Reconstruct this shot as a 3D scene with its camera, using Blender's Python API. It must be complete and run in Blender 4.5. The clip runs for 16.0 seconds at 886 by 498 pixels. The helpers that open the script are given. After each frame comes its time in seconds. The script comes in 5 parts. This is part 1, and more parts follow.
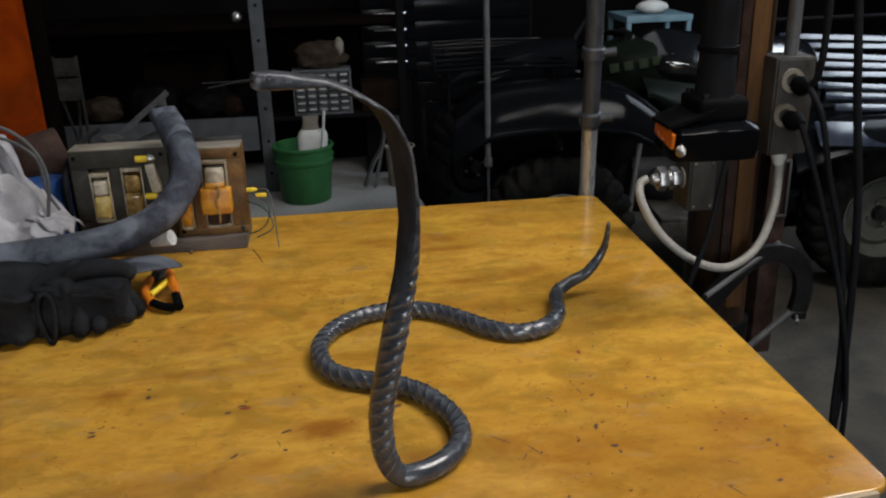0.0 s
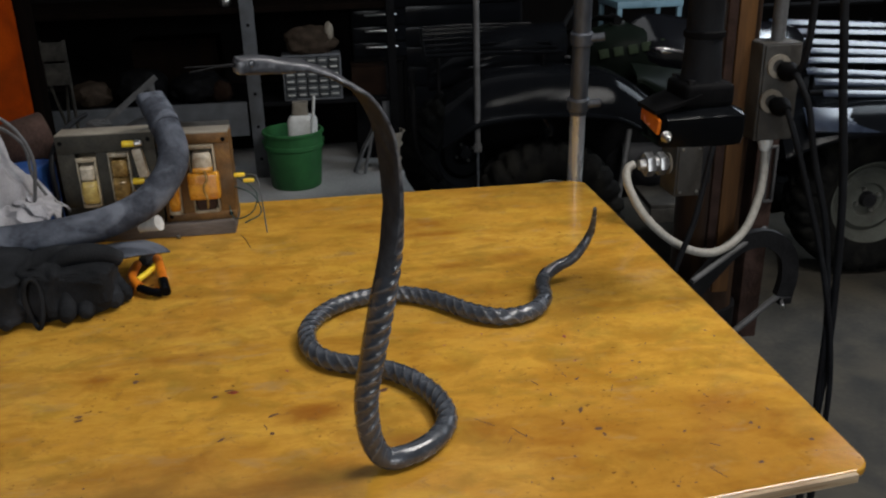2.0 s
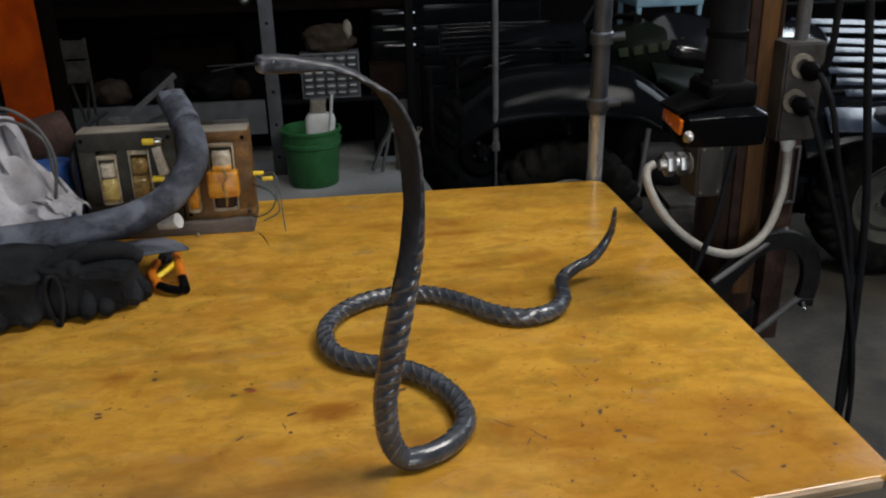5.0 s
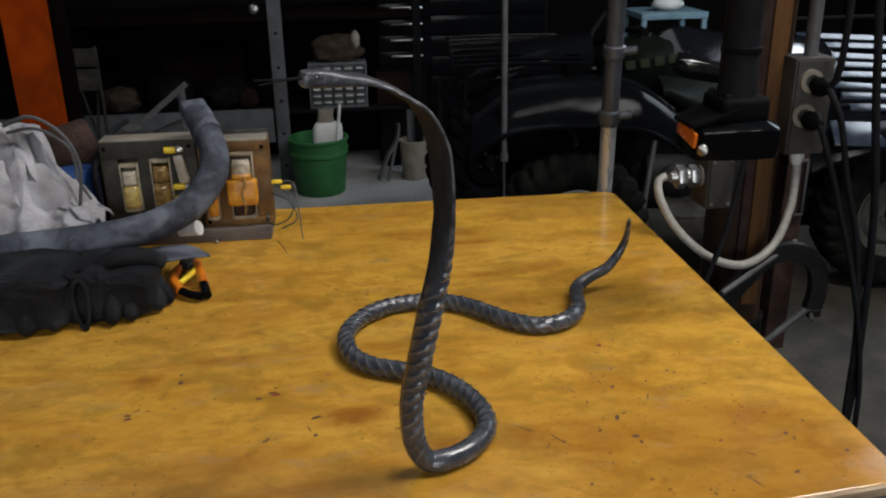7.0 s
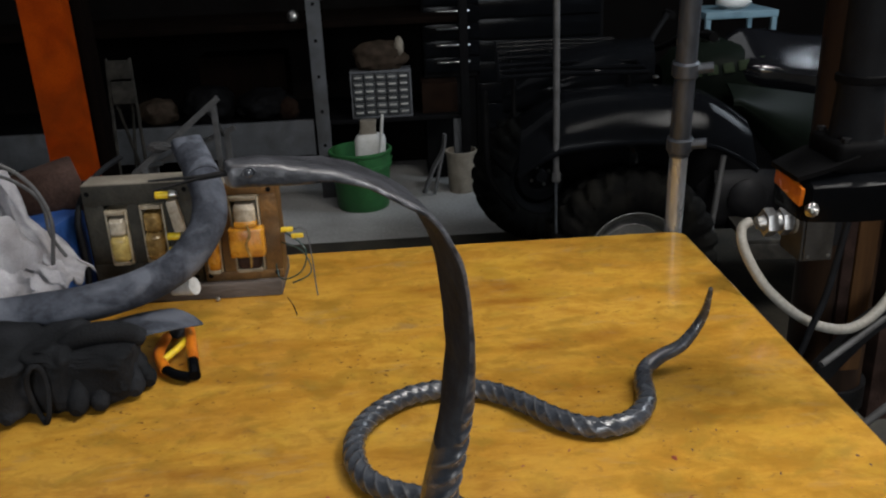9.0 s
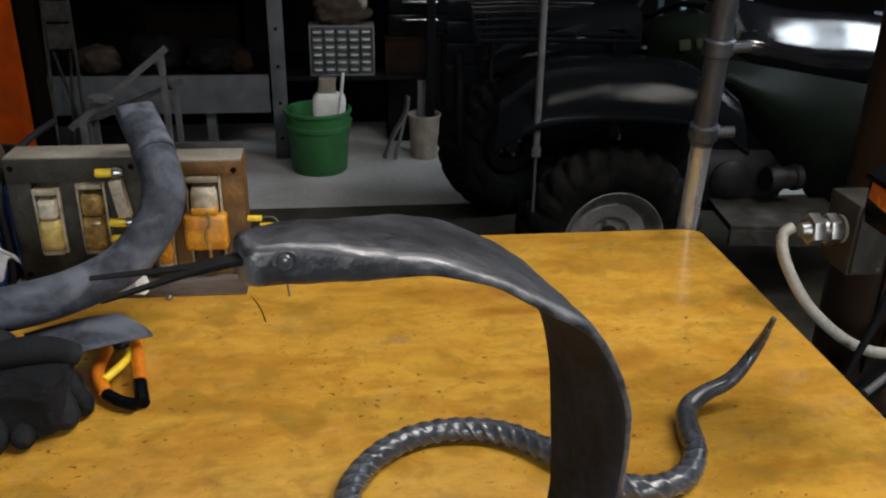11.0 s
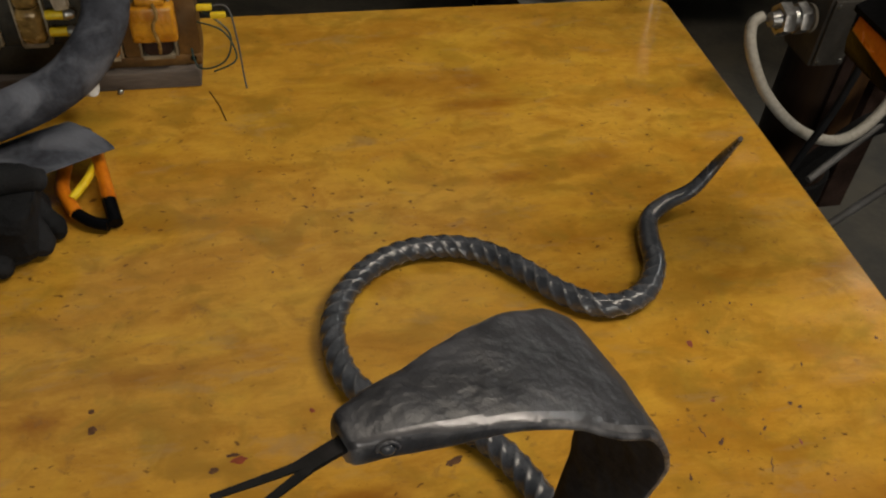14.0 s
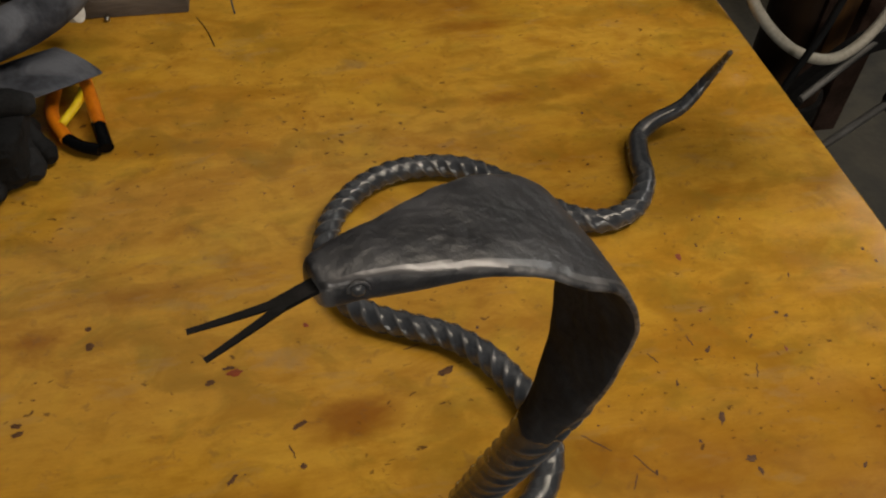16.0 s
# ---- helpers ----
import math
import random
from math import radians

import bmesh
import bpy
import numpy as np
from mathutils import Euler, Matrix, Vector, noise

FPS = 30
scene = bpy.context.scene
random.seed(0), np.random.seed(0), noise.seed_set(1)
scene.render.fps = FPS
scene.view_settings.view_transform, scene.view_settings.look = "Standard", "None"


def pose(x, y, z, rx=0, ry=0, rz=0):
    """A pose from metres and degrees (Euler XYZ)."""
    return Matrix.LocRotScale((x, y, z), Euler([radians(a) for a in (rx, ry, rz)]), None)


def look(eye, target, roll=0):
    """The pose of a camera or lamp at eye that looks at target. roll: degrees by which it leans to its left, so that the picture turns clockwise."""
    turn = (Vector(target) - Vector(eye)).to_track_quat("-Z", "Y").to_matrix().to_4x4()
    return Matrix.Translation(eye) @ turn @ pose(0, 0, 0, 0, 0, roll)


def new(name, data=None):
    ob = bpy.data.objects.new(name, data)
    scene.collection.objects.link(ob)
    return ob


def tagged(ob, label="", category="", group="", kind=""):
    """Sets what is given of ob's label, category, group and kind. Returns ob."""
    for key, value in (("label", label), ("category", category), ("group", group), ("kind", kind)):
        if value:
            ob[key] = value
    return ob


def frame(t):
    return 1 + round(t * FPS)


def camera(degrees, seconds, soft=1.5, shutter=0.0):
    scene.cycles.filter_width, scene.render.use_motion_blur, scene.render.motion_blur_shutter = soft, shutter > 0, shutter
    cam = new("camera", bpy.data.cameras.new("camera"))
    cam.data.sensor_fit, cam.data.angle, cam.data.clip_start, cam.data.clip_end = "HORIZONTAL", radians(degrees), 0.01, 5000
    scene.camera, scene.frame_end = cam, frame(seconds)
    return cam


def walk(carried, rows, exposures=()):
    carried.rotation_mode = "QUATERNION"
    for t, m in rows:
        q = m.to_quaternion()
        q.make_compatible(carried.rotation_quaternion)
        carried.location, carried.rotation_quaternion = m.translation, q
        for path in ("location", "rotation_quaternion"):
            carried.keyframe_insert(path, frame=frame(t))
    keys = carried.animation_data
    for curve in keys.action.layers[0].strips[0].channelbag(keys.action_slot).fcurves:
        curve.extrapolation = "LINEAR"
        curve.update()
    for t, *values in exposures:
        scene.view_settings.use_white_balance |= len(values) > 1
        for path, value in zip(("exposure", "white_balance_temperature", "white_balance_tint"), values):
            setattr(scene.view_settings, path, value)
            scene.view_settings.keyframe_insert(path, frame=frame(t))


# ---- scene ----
cam = camera(54.7, 16.0, soft=2.2)
PATH = [
    (0, (0.124, 0.004, 1.532), (0.36, 1.858, 0.821), -1.6),
    (0.5, (0.131, 0.005, 1.529), (0.365, 1.858, 0.815), -2.0),
    (1, (0.132, 0.001, 1.529), (0.367, 1.848, 0.797), -2.0),
    (1.5, (0.123, -0.003, 1.53), (0.352, 1.841, 0.789), -1.5),
    (2, (0.131, -0.002, 1.532), (0.384, 1.838, 0.79), -1.4),
    (2.5, (0.129, 0.004, 1.529), (0.365, 1.842, 0.774), -2.0),
    (3, (0.128, 0.007, 1.53), (0.355, 1.846, 0.778), -1.9),
    (3.5, (0.131, 0.006, 1.53), (0.354, 1.847, 0.781), -1.9),
    (4, (0.128, 0.005, 1.532), (0.348, 1.847, 0.786), -1.5),
    (6.5, (0.126, -0.005, 1.532), (0.336, 1.842, 0.794), -1.5),
    (7, (0.094, -0.022, 1.543), (0.31, 1.83, 0.819), -1.0),
    (7.5, (0.132, 0.002, 1.534), (0.341, 1.844, 0.782), -1.8),
    (8, (0.178, 0.096, 1.534), (0.392, 1.923, 0.749), -1.7),
    (8.5, (0.169, 0.145, 1.538), (0.33, 1.985, 0.769), -3.2),
    (8.7, (0.165, 0.197, 1.544), (0.255, 2.061, 0.826), -2.5),
    (10.8, (0.101, 0.511, 1.517), (0.292, 2.323, 0.692), 0.3),
    (11, (0.093, 0.514, 1.52), (0.308, 2.327, 0.704), 0.9),
    (11.5, (0.071, 0.521, 1.52), (0.322, 2.322, 0.687), 1.6),
    (12, (0.07, 0.522, 1.52), (0.356, 2.315, 0.682), 1.5),
    (12.5, (0.051, 0.489, 1.529), (0.374, 2.282, 0.704), 2.0),
    (13, (0.056, 0.502, 1.539), (0.362, 2.295, 0.709), 1.6),
    (13.5, (0.057, 0.568, 1.591), (0.347, 2.198, 0.469), 1.1),
    (14, (0.052, 0.603, 1.644), (0.381, 2.0, 0.251), 4.1),
    (14.5, (0.041, 0.589, 1.637), (0.387, 1.941, 0.204), 5.1),
    (15, (0.042, 0.586, 1.637), (0.371, 1.941, 0.204), 5.8),
    (15.5, (0.042, 0.581, 1.631), (0.373, 1.922, 0.184), 5.8),
    (16, (0.058, 0.573, 1.627), (0.375, 1.88, 0.146), 3.5),
]
walk(cam, [(t, look(eye, target, roll)) for t, eye, target, roll in PATH], exposures=((0.0, -0.28, 6400, 10), (8.2, -0.28, 6400, 10), (10.9, -0.03, 6500, 10), (11.6, -0.06, 6500, 10), (12.9, -0.10, 6550, 10), (13.5, -0.42, 7050, 10), (14.1, -0.80, 7750, 10), (16.0, -0.86, 8000, 10)))

# ---- light: a doorway behind, and four added area lamps with no seen fixture ----
world = bpy.data.worlds.new("world")
scene.world = world
world.use_nodes = True
wn = world.node_tree.nodes
sky = wn.new("ShaderNodeTexSky")
sky.sky_type, sky.sun_disc = "NISHITA", False
sky.sun_elevation, sky.sun_rotation = radians(35), radians(200)
wn["Background"].inputs[1].default_value = 0.08
world.node_tree.links.new(sky.outputs[0], wn["Background"].inputs[0])


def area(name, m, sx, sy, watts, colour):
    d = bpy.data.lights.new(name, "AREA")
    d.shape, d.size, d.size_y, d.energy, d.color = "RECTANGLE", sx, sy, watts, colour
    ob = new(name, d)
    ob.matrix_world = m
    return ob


area("doorway_light", look((-0.2, -5.3, 2.7), (-0.1, 1.8, 0.9)), 2.2, 1.7, 165, (0.93, 0.965, 1.0))
# added fill from the upper right, no such lamp known
area("right_fill_light", look((2.1, 0.85, 3.8), (0.0, 2.1, 0.9)), 1.4, 0.8, 100, (1.0, 0.965, 0.92))
# added cold lamp, set where the seat and rack slats mirror it
area("seat_glint_light", look((3.74, 3.45, 3.0), (2.4, 3.6, 0.0)), 1.2, 1.3, 84, (0.80, 0.90, 1.0))
# added fill for the back floor and bench, then one for the table
area("back_fill_light", look((-0.6, 4.4, 4.37), (-0.6, 4.5, 0.0)), 4.4, 2.5, 20, (0.96, 0.98, 1.0))
area("table_fill_light", look((0.8, 1.15, 3.4), (0.3, 2.0, 0.9)), 1.25, 0.16, 24, (1.0, 0.96, 0.9))


# ---- materials ----
def mat(name, a, b=None, rough=0.6, metal=0.0, scale=20.0, bump=0.15, fine=160.0, coat=0.0, stretch=(1, 1, 1), spec=0.5, dirt=None, dirt_amount=0.5, random_value=0.0, rough_var=0.12):
    """Two tones mixed by a coarse and a fine noise, dirt patches on top, and a fine relief."""
    m = bpy.data.materials.new(name)
    m.use_nodes = True
    nt = m.node_tree
    n, l = nt.nodes, nt.links
    p = n["Principled BSDF"]
    b = b or tuple(c * 0.7 for c in a)
    tc, mp = n.new("ShaderNodeTexCoord"), n.new("ShaderNodeMapping")
    mp.inputs["Scale"].default_value = stretch
    l.new(tc.outputs["Object"], mp.inputs[0])

    def noise_tex(sc, detail=6.0, dist=0.0):
        t = n.new("ShaderNodeTexNoise")
        t.inputs["Scale"].default_value, t.inputs["Detail"].default_value, t.inputs["Distortion"].default_value = sc, detail, dist
        l.new(mp.outputs[0], t.inputs["Vector"])
        return t

    n1, n2, n3 = noise_tex(scale, 7.0, 0.4), noise_tex(fine, 4.0), noise_tex(scale * 0.37, 4.0, 0.8)
    r1 = n.new("ShaderNodeValToRGB")
    r1.color_ramp.elements[0].position, r1.color_ramp.elements[1].position = 0.32, 0.68
    r1.color_ramp.elements[0].color, r1.color_ramp.elements[1].color = (*b, 1), (*a, 1)
    l.new(n1.outputs[0], r1.inputs[0])
    mul = n.new("ShaderNodeMix")
    mul.data_type, mul.blend_type = "RGBA", "OVERLAY"
    mul.inputs[0].default_value = 0.35
    l.new(r1.outputs[0], mul.inputs[6])
    l.new(n2.outputs[0], mul.inputs[7])
    colour = mul.outputs[2]
    if dirt:
        r2 = n.new("ShaderNodeValToRGB")
        r2.color_ramp.elements[0].position, r2.color_ramp.elements[1].position = 0.48, 0.66
        l.new(n3.outputs[0], r2.inputs[0])
        k = n.new("ShaderNodeMath")
        k.operation = "MULTIPLY"
        k.inputs[1].default_value = dirt_amount
        l.new(r2.outputs[0], k.inputs[0])
        mx = n.new("ShaderNodeMix")
        mx.data_type = "RGBA"
        l.new(k.outputs[0], mx.inputs[0])
        l.new(colour, mx.inputs[6])
        mx.inputs[7].default_value = (*dirt, 1)
        colour = mx.outputs[2]
    if random_value:
        oi, hs, mr = n.new("ShaderNodeObjectInfo"), n.new("ShaderNodeHueSaturation"), n.new("ShaderNodeMapRange")
        mr.inputs[3].default_value, mr.inputs[4].default_value = 1 - random_value, 1 + random_value
        l.new(oi.outputs["Random"], mr.inputs[0])
        l.new(mr.outputs[0], hs.inputs["Value"])
        l.new(colour, hs.inputs["Color"])
        colour = hs.outputs[0]
    l.new(colour, p.inputs["Base Color"])
    mr = n.new("ShaderNodeMapRange")
    mr.inputs[3].default_value, mr.inputs[4].default_value = max(0.02, rough - rough_var), min(1.0, rough + rough_var)
    l.new(n1.outputs[0], mr.inputs[0])
    l.new(mr.outputs[0], p.inputs["Roughness"])
    p.inputs["Metallic"].default_value = metal
    p.inputs["Coat Weight"].default_value = coat
    p.inputs["Coat Roughness"].default_value = 0.12
    p.inputs["Specular IOR Level"].default_value = spec
    if bump:
        bm_, add = n.new("ShaderNodeBump"), n.new("ShaderNodeMath")
        add.operation = "ADD"
        l.new(n1.outputs[0], add.inputs[0])
        l.new(n2.outputs[0], add.inputs[1])
        bm_.inputs["Strength"].default_value, bm_.inputs["Distance"].default_value = bump, 0.004
        l.new(add.outputs[0], bm_.inputs["Height"])
        l.new(bm_.outputs[0], p.inputs["Normal"])
    return m


def plywood(name):
    """Varnished rotary-cut plywood: amber, long soft streaks, cathedral figure, grey-brown scuffs and specks; worn varnish."""
    m = bpy.data.materials.new(name)
    m.use_nodes = True
    n, l = m.node_tree.nodes, m.node_tree.links
    p = n["Principled BSDF"]
    tc = n.new("ShaderNodeTexCoord")

    def mapped(sx, sy, sz=1.0):
        q = n.new("ShaderNodeMapping")
        q.inputs["Scale"].default_value = (sx, sy, sz)
        l.new(tc.outputs["Object"], q.inputs[0])
        return q.outputs[0]

    def tex(vec, sc, detail=5.0, dist=0.0, rough=0.5):
        t = n.new("ShaderNodeTexNoise")
        t.inputs["Scale"].default_value, t.inputs["Detail"].default_value = sc, detail
        t.inputs["Distortion"].default_value, t.inputs["Roughness"].default_value = dist, rough
        l.new(vec, t.inputs["Vector"])
        return t.outputs[0]

    def ramp(src, stops):
        r = n.new("ShaderNodeValToRGB")
        e = r.color_ramp.elements
        while len(e) < len(stops):
            e.new(0.5)
        for el, (pos, c) in zip(e, stops):
            el.position, el.color = pos, (*c, 1)
        l.new(src, r.inputs[0])
        return r.outputs[0]

    def mix(fac, a, b, kind="MIX"):
        x = n.new("ShaderNodeMix")
        x.data_type, x.blend_type = "RGBA", kind
        for s, v in ((0, fac), (6, a), (7, b)):
            if isinstance(v, (int, float)):
                x.inputs[s].default_value = v
            elif isinstance(v, tuple):
                x.inputs[s].default_value = (*v, 1)
            else:
                l.new(v, x.inputs[s])
        return x.outputs[2]

    def stain_shade(x, y, rx, ry, rot, depth):
        """A soft-edged patch with an uneven outline at one place of the board, for stains and painted dimming."""
        q = n.new("ShaderNodeMapping")
        q.vector_type = "TEXTURE"
        q.inputs["Location"].default_value = (x, y, 0.9)
        q.inputs["Rotation"].default_value = (0, 0, radians(rot))
        q.inputs["Scale"].default_value = (rx, ry, 1.0)
        l.new(tc.outputs["Object"], q.inputs[0])
        warp = n.new("ShaderNodeTexNoise")
        warp.inputs["Scale"].default_value, warp.inputs["Detail"].default_value = 1.9, 6.0
        l.new(q.outputs[0], warp.inputs["Vector"])
        off = n.new("ShaderNodeVectorMath")
        off.operation = "MULTIPLY_ADD"
        off.inputs[1].default_value = (1.1, 1.1, 0.0)
        l.new(warp.outputs["Color"], off.inputs[0])
        l.new(q.outputs[0], off.inputs[2])
        sh = n.new("ShaderNodeVectorMath")
        sh.inputs[1].default_value = (-0.55, -0.55, 0.0)
        l.new(off.outputs[0], sh.inputs[0])
        g = n.new("ShaderNodeTexGradient")
        g.gradient_type = "SPHERICAL"
        l.new(sh.outputs[0], g.inputs[0])
        return ramp(g.outputs[0], [(0.02, (0.0,) * 3), (0.7, (depth,) * 3)])

    long1 = tex(mapped(1.5, 4.4), 2.2, 7.0, 0.7, 0.62)
    long2 = tex(mapped(4.5, 17.0), 2.0, 7.0, 0.6, 0.68)
    fibre = tex(mapped(24.0, 240.0), 2.0, 3.0)
    mottle = tex(mapped(17.0, 22.0), 1.6, 8.0, 0.4, 0.70)
    grit = tex(mapped(210.0, 260.0), 1.2, 3.0, 0.0, 0.6)
    base = ramp(long1, [(0.30, (0.46, 0.220, 0.028)), (0.5, (0.56, 0.295, 0.040)), (0.70, (0.63, 0.355, 0.056))])
    base = mix(ramp(long2, [(0.36, (0.28,) * 3), (0.58, (0.0,) * 3)]), base, (0.36, 0.165, 0.016))
    base = mix(0.20, base, ramp(mottle, [(0.30, (0.16,) * 3), (0.5, (0.5,) * 3), (0.72, (0.80,) * 3)]), "OVERLAY")
    base = mix(0.09, base, fibre, "OVERLAY")
    base = mix(0.06, base, grit, "OVERLAY")
    brown = ramp(tex(mapped(3.4, 7.0), 2.0, 7.0, 0.6, 0.66), [(0.50, (0.0,) * 3), (0.67, (0.55,) * 3)])
    base = mix(brown, base, (0.31, 0.118, 0.010))
    green = ramp(tex(mapped(8.0, 11.0), 1.7, 7.0, 0.5, 0.66), [(0.50, (0.0,) * 3), (0.68, (0.58,) * 3)])
    base = mix(green, base, (0.27, 0.175, 0.028))
    blotch = ramp(tex(mapped(9.5, 12.5), 1.5, 5.0, 0.9, 0.58), [(0.50, (0.0,) * 3), (0.64, (0.54,) * 3)])
    base = mix(blotch, base, (0.34, 0.165, 0.020))
    pale = ramp(tex(mapped(5.0, 7.0), 1.4, 6.0, 0.5, 0.6), [(0.55, (0.0,) * 3), (0.72, (0.40,) * 3)])
    base = mix(pale, base, (0.66, 0.41, 0.045))
    # two broad patches along the front paint in its dimmer light; others are stains
    for x, y, rx, ry, rot, depth in ((0.087, 1.012, 0.075, 0.032, 4, 0.7), (0.093, 1.010, 0.045, 0.030, 6, 0.55), (0.205, 0.920, 0.040, 0.026, 0, 0.5), (0.311, 0.936, 0.05, 0.03, -20, 0.35), (0.34, 1.655, 0.10, 0.020, 2, 0.55), (0.352, 1.477, 0.05, 0.018, 0, 0.5), (-0.10, 1.20, 0.16, 0.022, 4, 0.45), (0.47, 1.50, 0.06, 0.03, 8, 0.4),
                                     (-0.22, 1.15, 0.03, 0.03, 0, 0.55), (0.62, 0.93, 0.09, 0.04, -8, 0.4), (0.58, 0.84, 0.36, 0.20, -6, 0.44), (-0.25, 0.82, 0.60, 0.14, 3, 0.26), (0.30, 1.72, 0.22, 0.05, 0, 0.35), (-0.05, 0.93, 0.15, 0.035, 6, 0.4)):
        base = mix(stain_shade(x, y, rx, ry, rot, depth), base, (0.25, 0.085, 0.012))
    scuff = ramp(tex(mapped(34.0, 46.0), 1.5, 5.0, 0.5, 0.62), [(0.60, (0.0,) * 3), (0.70, (0.42,) * 3)])
    base = mix(scuff, base, (0.20, 0.105, 0.038))
    grey = ramp(tex(mapped(6.0, 16.0), 1.8, 6.0, 0.4, 0.62), [(0.58, (0.0,) * 3), (0.72, (0.45,) * 3)])
    base = mix(grey, base, (0.36, 0.235, 0.115))
    speck = ramp(tex(mapped(72.0, 95.0), 1.2, 3.0, 0.4), [(0.655, (0.0,) * 3), (0.715, (0.85,) * 3)])
    where = ramp(tex(mapped(3.4, 3.8), 1.6, 3.0), [(0.42, (0.0,) * 3), (0.56, (1.0,) * 3)])
    base = mix(mix(1.0, speck, where, "MULTIPLY"), base, (0.10, 0.045, 0.016))
    l.new(base, p.inputs["Base Color"])
    mr = n.new("ShaderNodeMapRange")
    mr.inputs[1].default_value, mr.inputs[2].default_value = 0.35, 0.7
    mr.inputs[3].default_value, mr.inputs[4].default_value = 0.11, 0.23
    l.new(tex(mapped(9.0, 12.0), 2.0, 6.0), mr.inputs[0])
    l.new(mr.outputs[0], p.inputs["Roughness"])
    p.inputs["Specular IOR Level"].default_value = 0.33
    b = n.new("ShaderNodeBump")
    b.inputs["Strength"].default_value, b.inputs["Distance"].default_value = 0.03, 0.0008
    l.new(grit, b.inputs["Height"])
    l.new(b.outputs[0], p.inputs["Normal"])
    return m


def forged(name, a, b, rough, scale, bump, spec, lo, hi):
    """Mild steel with patches of scale, brightened on ridges and edges as worn metal and painted glints."""
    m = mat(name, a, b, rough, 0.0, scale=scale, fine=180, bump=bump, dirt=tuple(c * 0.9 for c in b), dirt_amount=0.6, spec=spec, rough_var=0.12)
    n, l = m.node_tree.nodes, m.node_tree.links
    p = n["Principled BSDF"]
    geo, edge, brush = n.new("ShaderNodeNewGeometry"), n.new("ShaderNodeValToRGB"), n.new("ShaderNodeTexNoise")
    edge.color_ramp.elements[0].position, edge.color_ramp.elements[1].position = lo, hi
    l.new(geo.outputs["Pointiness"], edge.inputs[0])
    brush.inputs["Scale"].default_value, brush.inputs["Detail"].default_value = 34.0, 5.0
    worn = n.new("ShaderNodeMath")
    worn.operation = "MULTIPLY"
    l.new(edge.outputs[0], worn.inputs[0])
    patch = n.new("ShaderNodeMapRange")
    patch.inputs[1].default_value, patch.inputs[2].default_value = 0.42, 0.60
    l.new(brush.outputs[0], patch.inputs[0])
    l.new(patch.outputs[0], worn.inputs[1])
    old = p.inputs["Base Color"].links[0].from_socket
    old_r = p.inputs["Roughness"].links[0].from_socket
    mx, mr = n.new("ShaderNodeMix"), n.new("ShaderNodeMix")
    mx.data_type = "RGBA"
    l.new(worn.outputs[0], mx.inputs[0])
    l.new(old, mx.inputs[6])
    # light metal on ridges: wear, and glints put into the colour
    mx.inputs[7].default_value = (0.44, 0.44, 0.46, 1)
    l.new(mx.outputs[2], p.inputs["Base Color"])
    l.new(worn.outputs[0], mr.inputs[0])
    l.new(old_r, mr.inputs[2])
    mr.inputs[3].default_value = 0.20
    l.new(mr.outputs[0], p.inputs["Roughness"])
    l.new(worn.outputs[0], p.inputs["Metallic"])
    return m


M_PLY = plywood("varnished_plywood")
M_PLYEDGE = mat("worn_plywood_edge", (0.50, 0.38, 0.24), (0.26, 0.165, 0.085), 0.7, scale=30, stretch=(0.3, 1, 6), bump=0.4)
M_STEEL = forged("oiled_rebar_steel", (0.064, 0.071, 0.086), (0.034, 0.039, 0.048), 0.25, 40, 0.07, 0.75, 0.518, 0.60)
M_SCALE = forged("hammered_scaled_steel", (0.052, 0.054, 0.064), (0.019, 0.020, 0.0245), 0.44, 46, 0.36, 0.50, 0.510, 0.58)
# for the inside of the hood: its shade is put into this dull steel
M_HOODSHADE = mat("hood_shade_steel", (0.050, 0.052, 0.058), (0.030, 0.031, 0.035), 0.75, scale=45, fine=180, bump=0.25, dirt=(0.03, 0.027, 0.026), dirt_amount=0.4, spec=0.08)
# polished ridge, with its highlight put into the lighter colour
M_RIDGEGLINT = mat("polished_glint_steel", (0.18, 0.177, 0.187), (0.070, 0.070, 0.077), 0.34, 0.45, scale=45, fine=170, bump=0.15, dirt=(0.05, 0.05, 0.056), dirt_amount=0.6, spec=0.6, rough_var=0.10)
M_TONGUE = mat("blackened_steel", (0.010, 0.009, 0.010), (0.005, 0.005, 0.005), 0.55, 0.0, scale=60, spec=0.2)
M_CONCRETE = mat("concrete", (0.385, 0.38, 0.37), (0.27, 0.265, 0.257), 0.8, scale=2.2, fine=60, bump=0.15, dirt=(0.13, 0.125, 0.12), dirt_amount=0.45, spec=0.2)
# shade over the work bay is put into this darker concrete
M_BAYFLOOR = mat("shaded_bay_concrete", (0.050, 0.044, 0.034), (0.018, 0.017, 0.014), 0.7, scale=6.5, fine=55, bump=0.35, dirt=(0.066, 0.056, 0.040), dirt_amount=0.6, spec=0.25)
# near-black because the deep shade at the back is put into the colour
M_WALL = mat("deep_shade_boards", (0.006, 0.0052, 0.005), (0.0035, 0.003, 0.0028), 0.9, scale=3, stretch=(1, 1, 0.2), spec=0.03)
M_CEIL = mat("dim_ceiling", (0.04, 0.037, 0.034), (0.025, 0.023, 0.021), 0.9, scale=2, spec=0.1)
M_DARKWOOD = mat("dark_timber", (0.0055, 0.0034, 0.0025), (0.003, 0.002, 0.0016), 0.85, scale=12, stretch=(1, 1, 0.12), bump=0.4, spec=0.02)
M_ORANGE = mat("orange_paint", (0.32, 0.045, 0.002), (0.22, 0.027, 0.0015), 0.65, scale=9, dirt=(0.08, 0.018, 0.004), dirt_amount=0.5, spec=0.03)
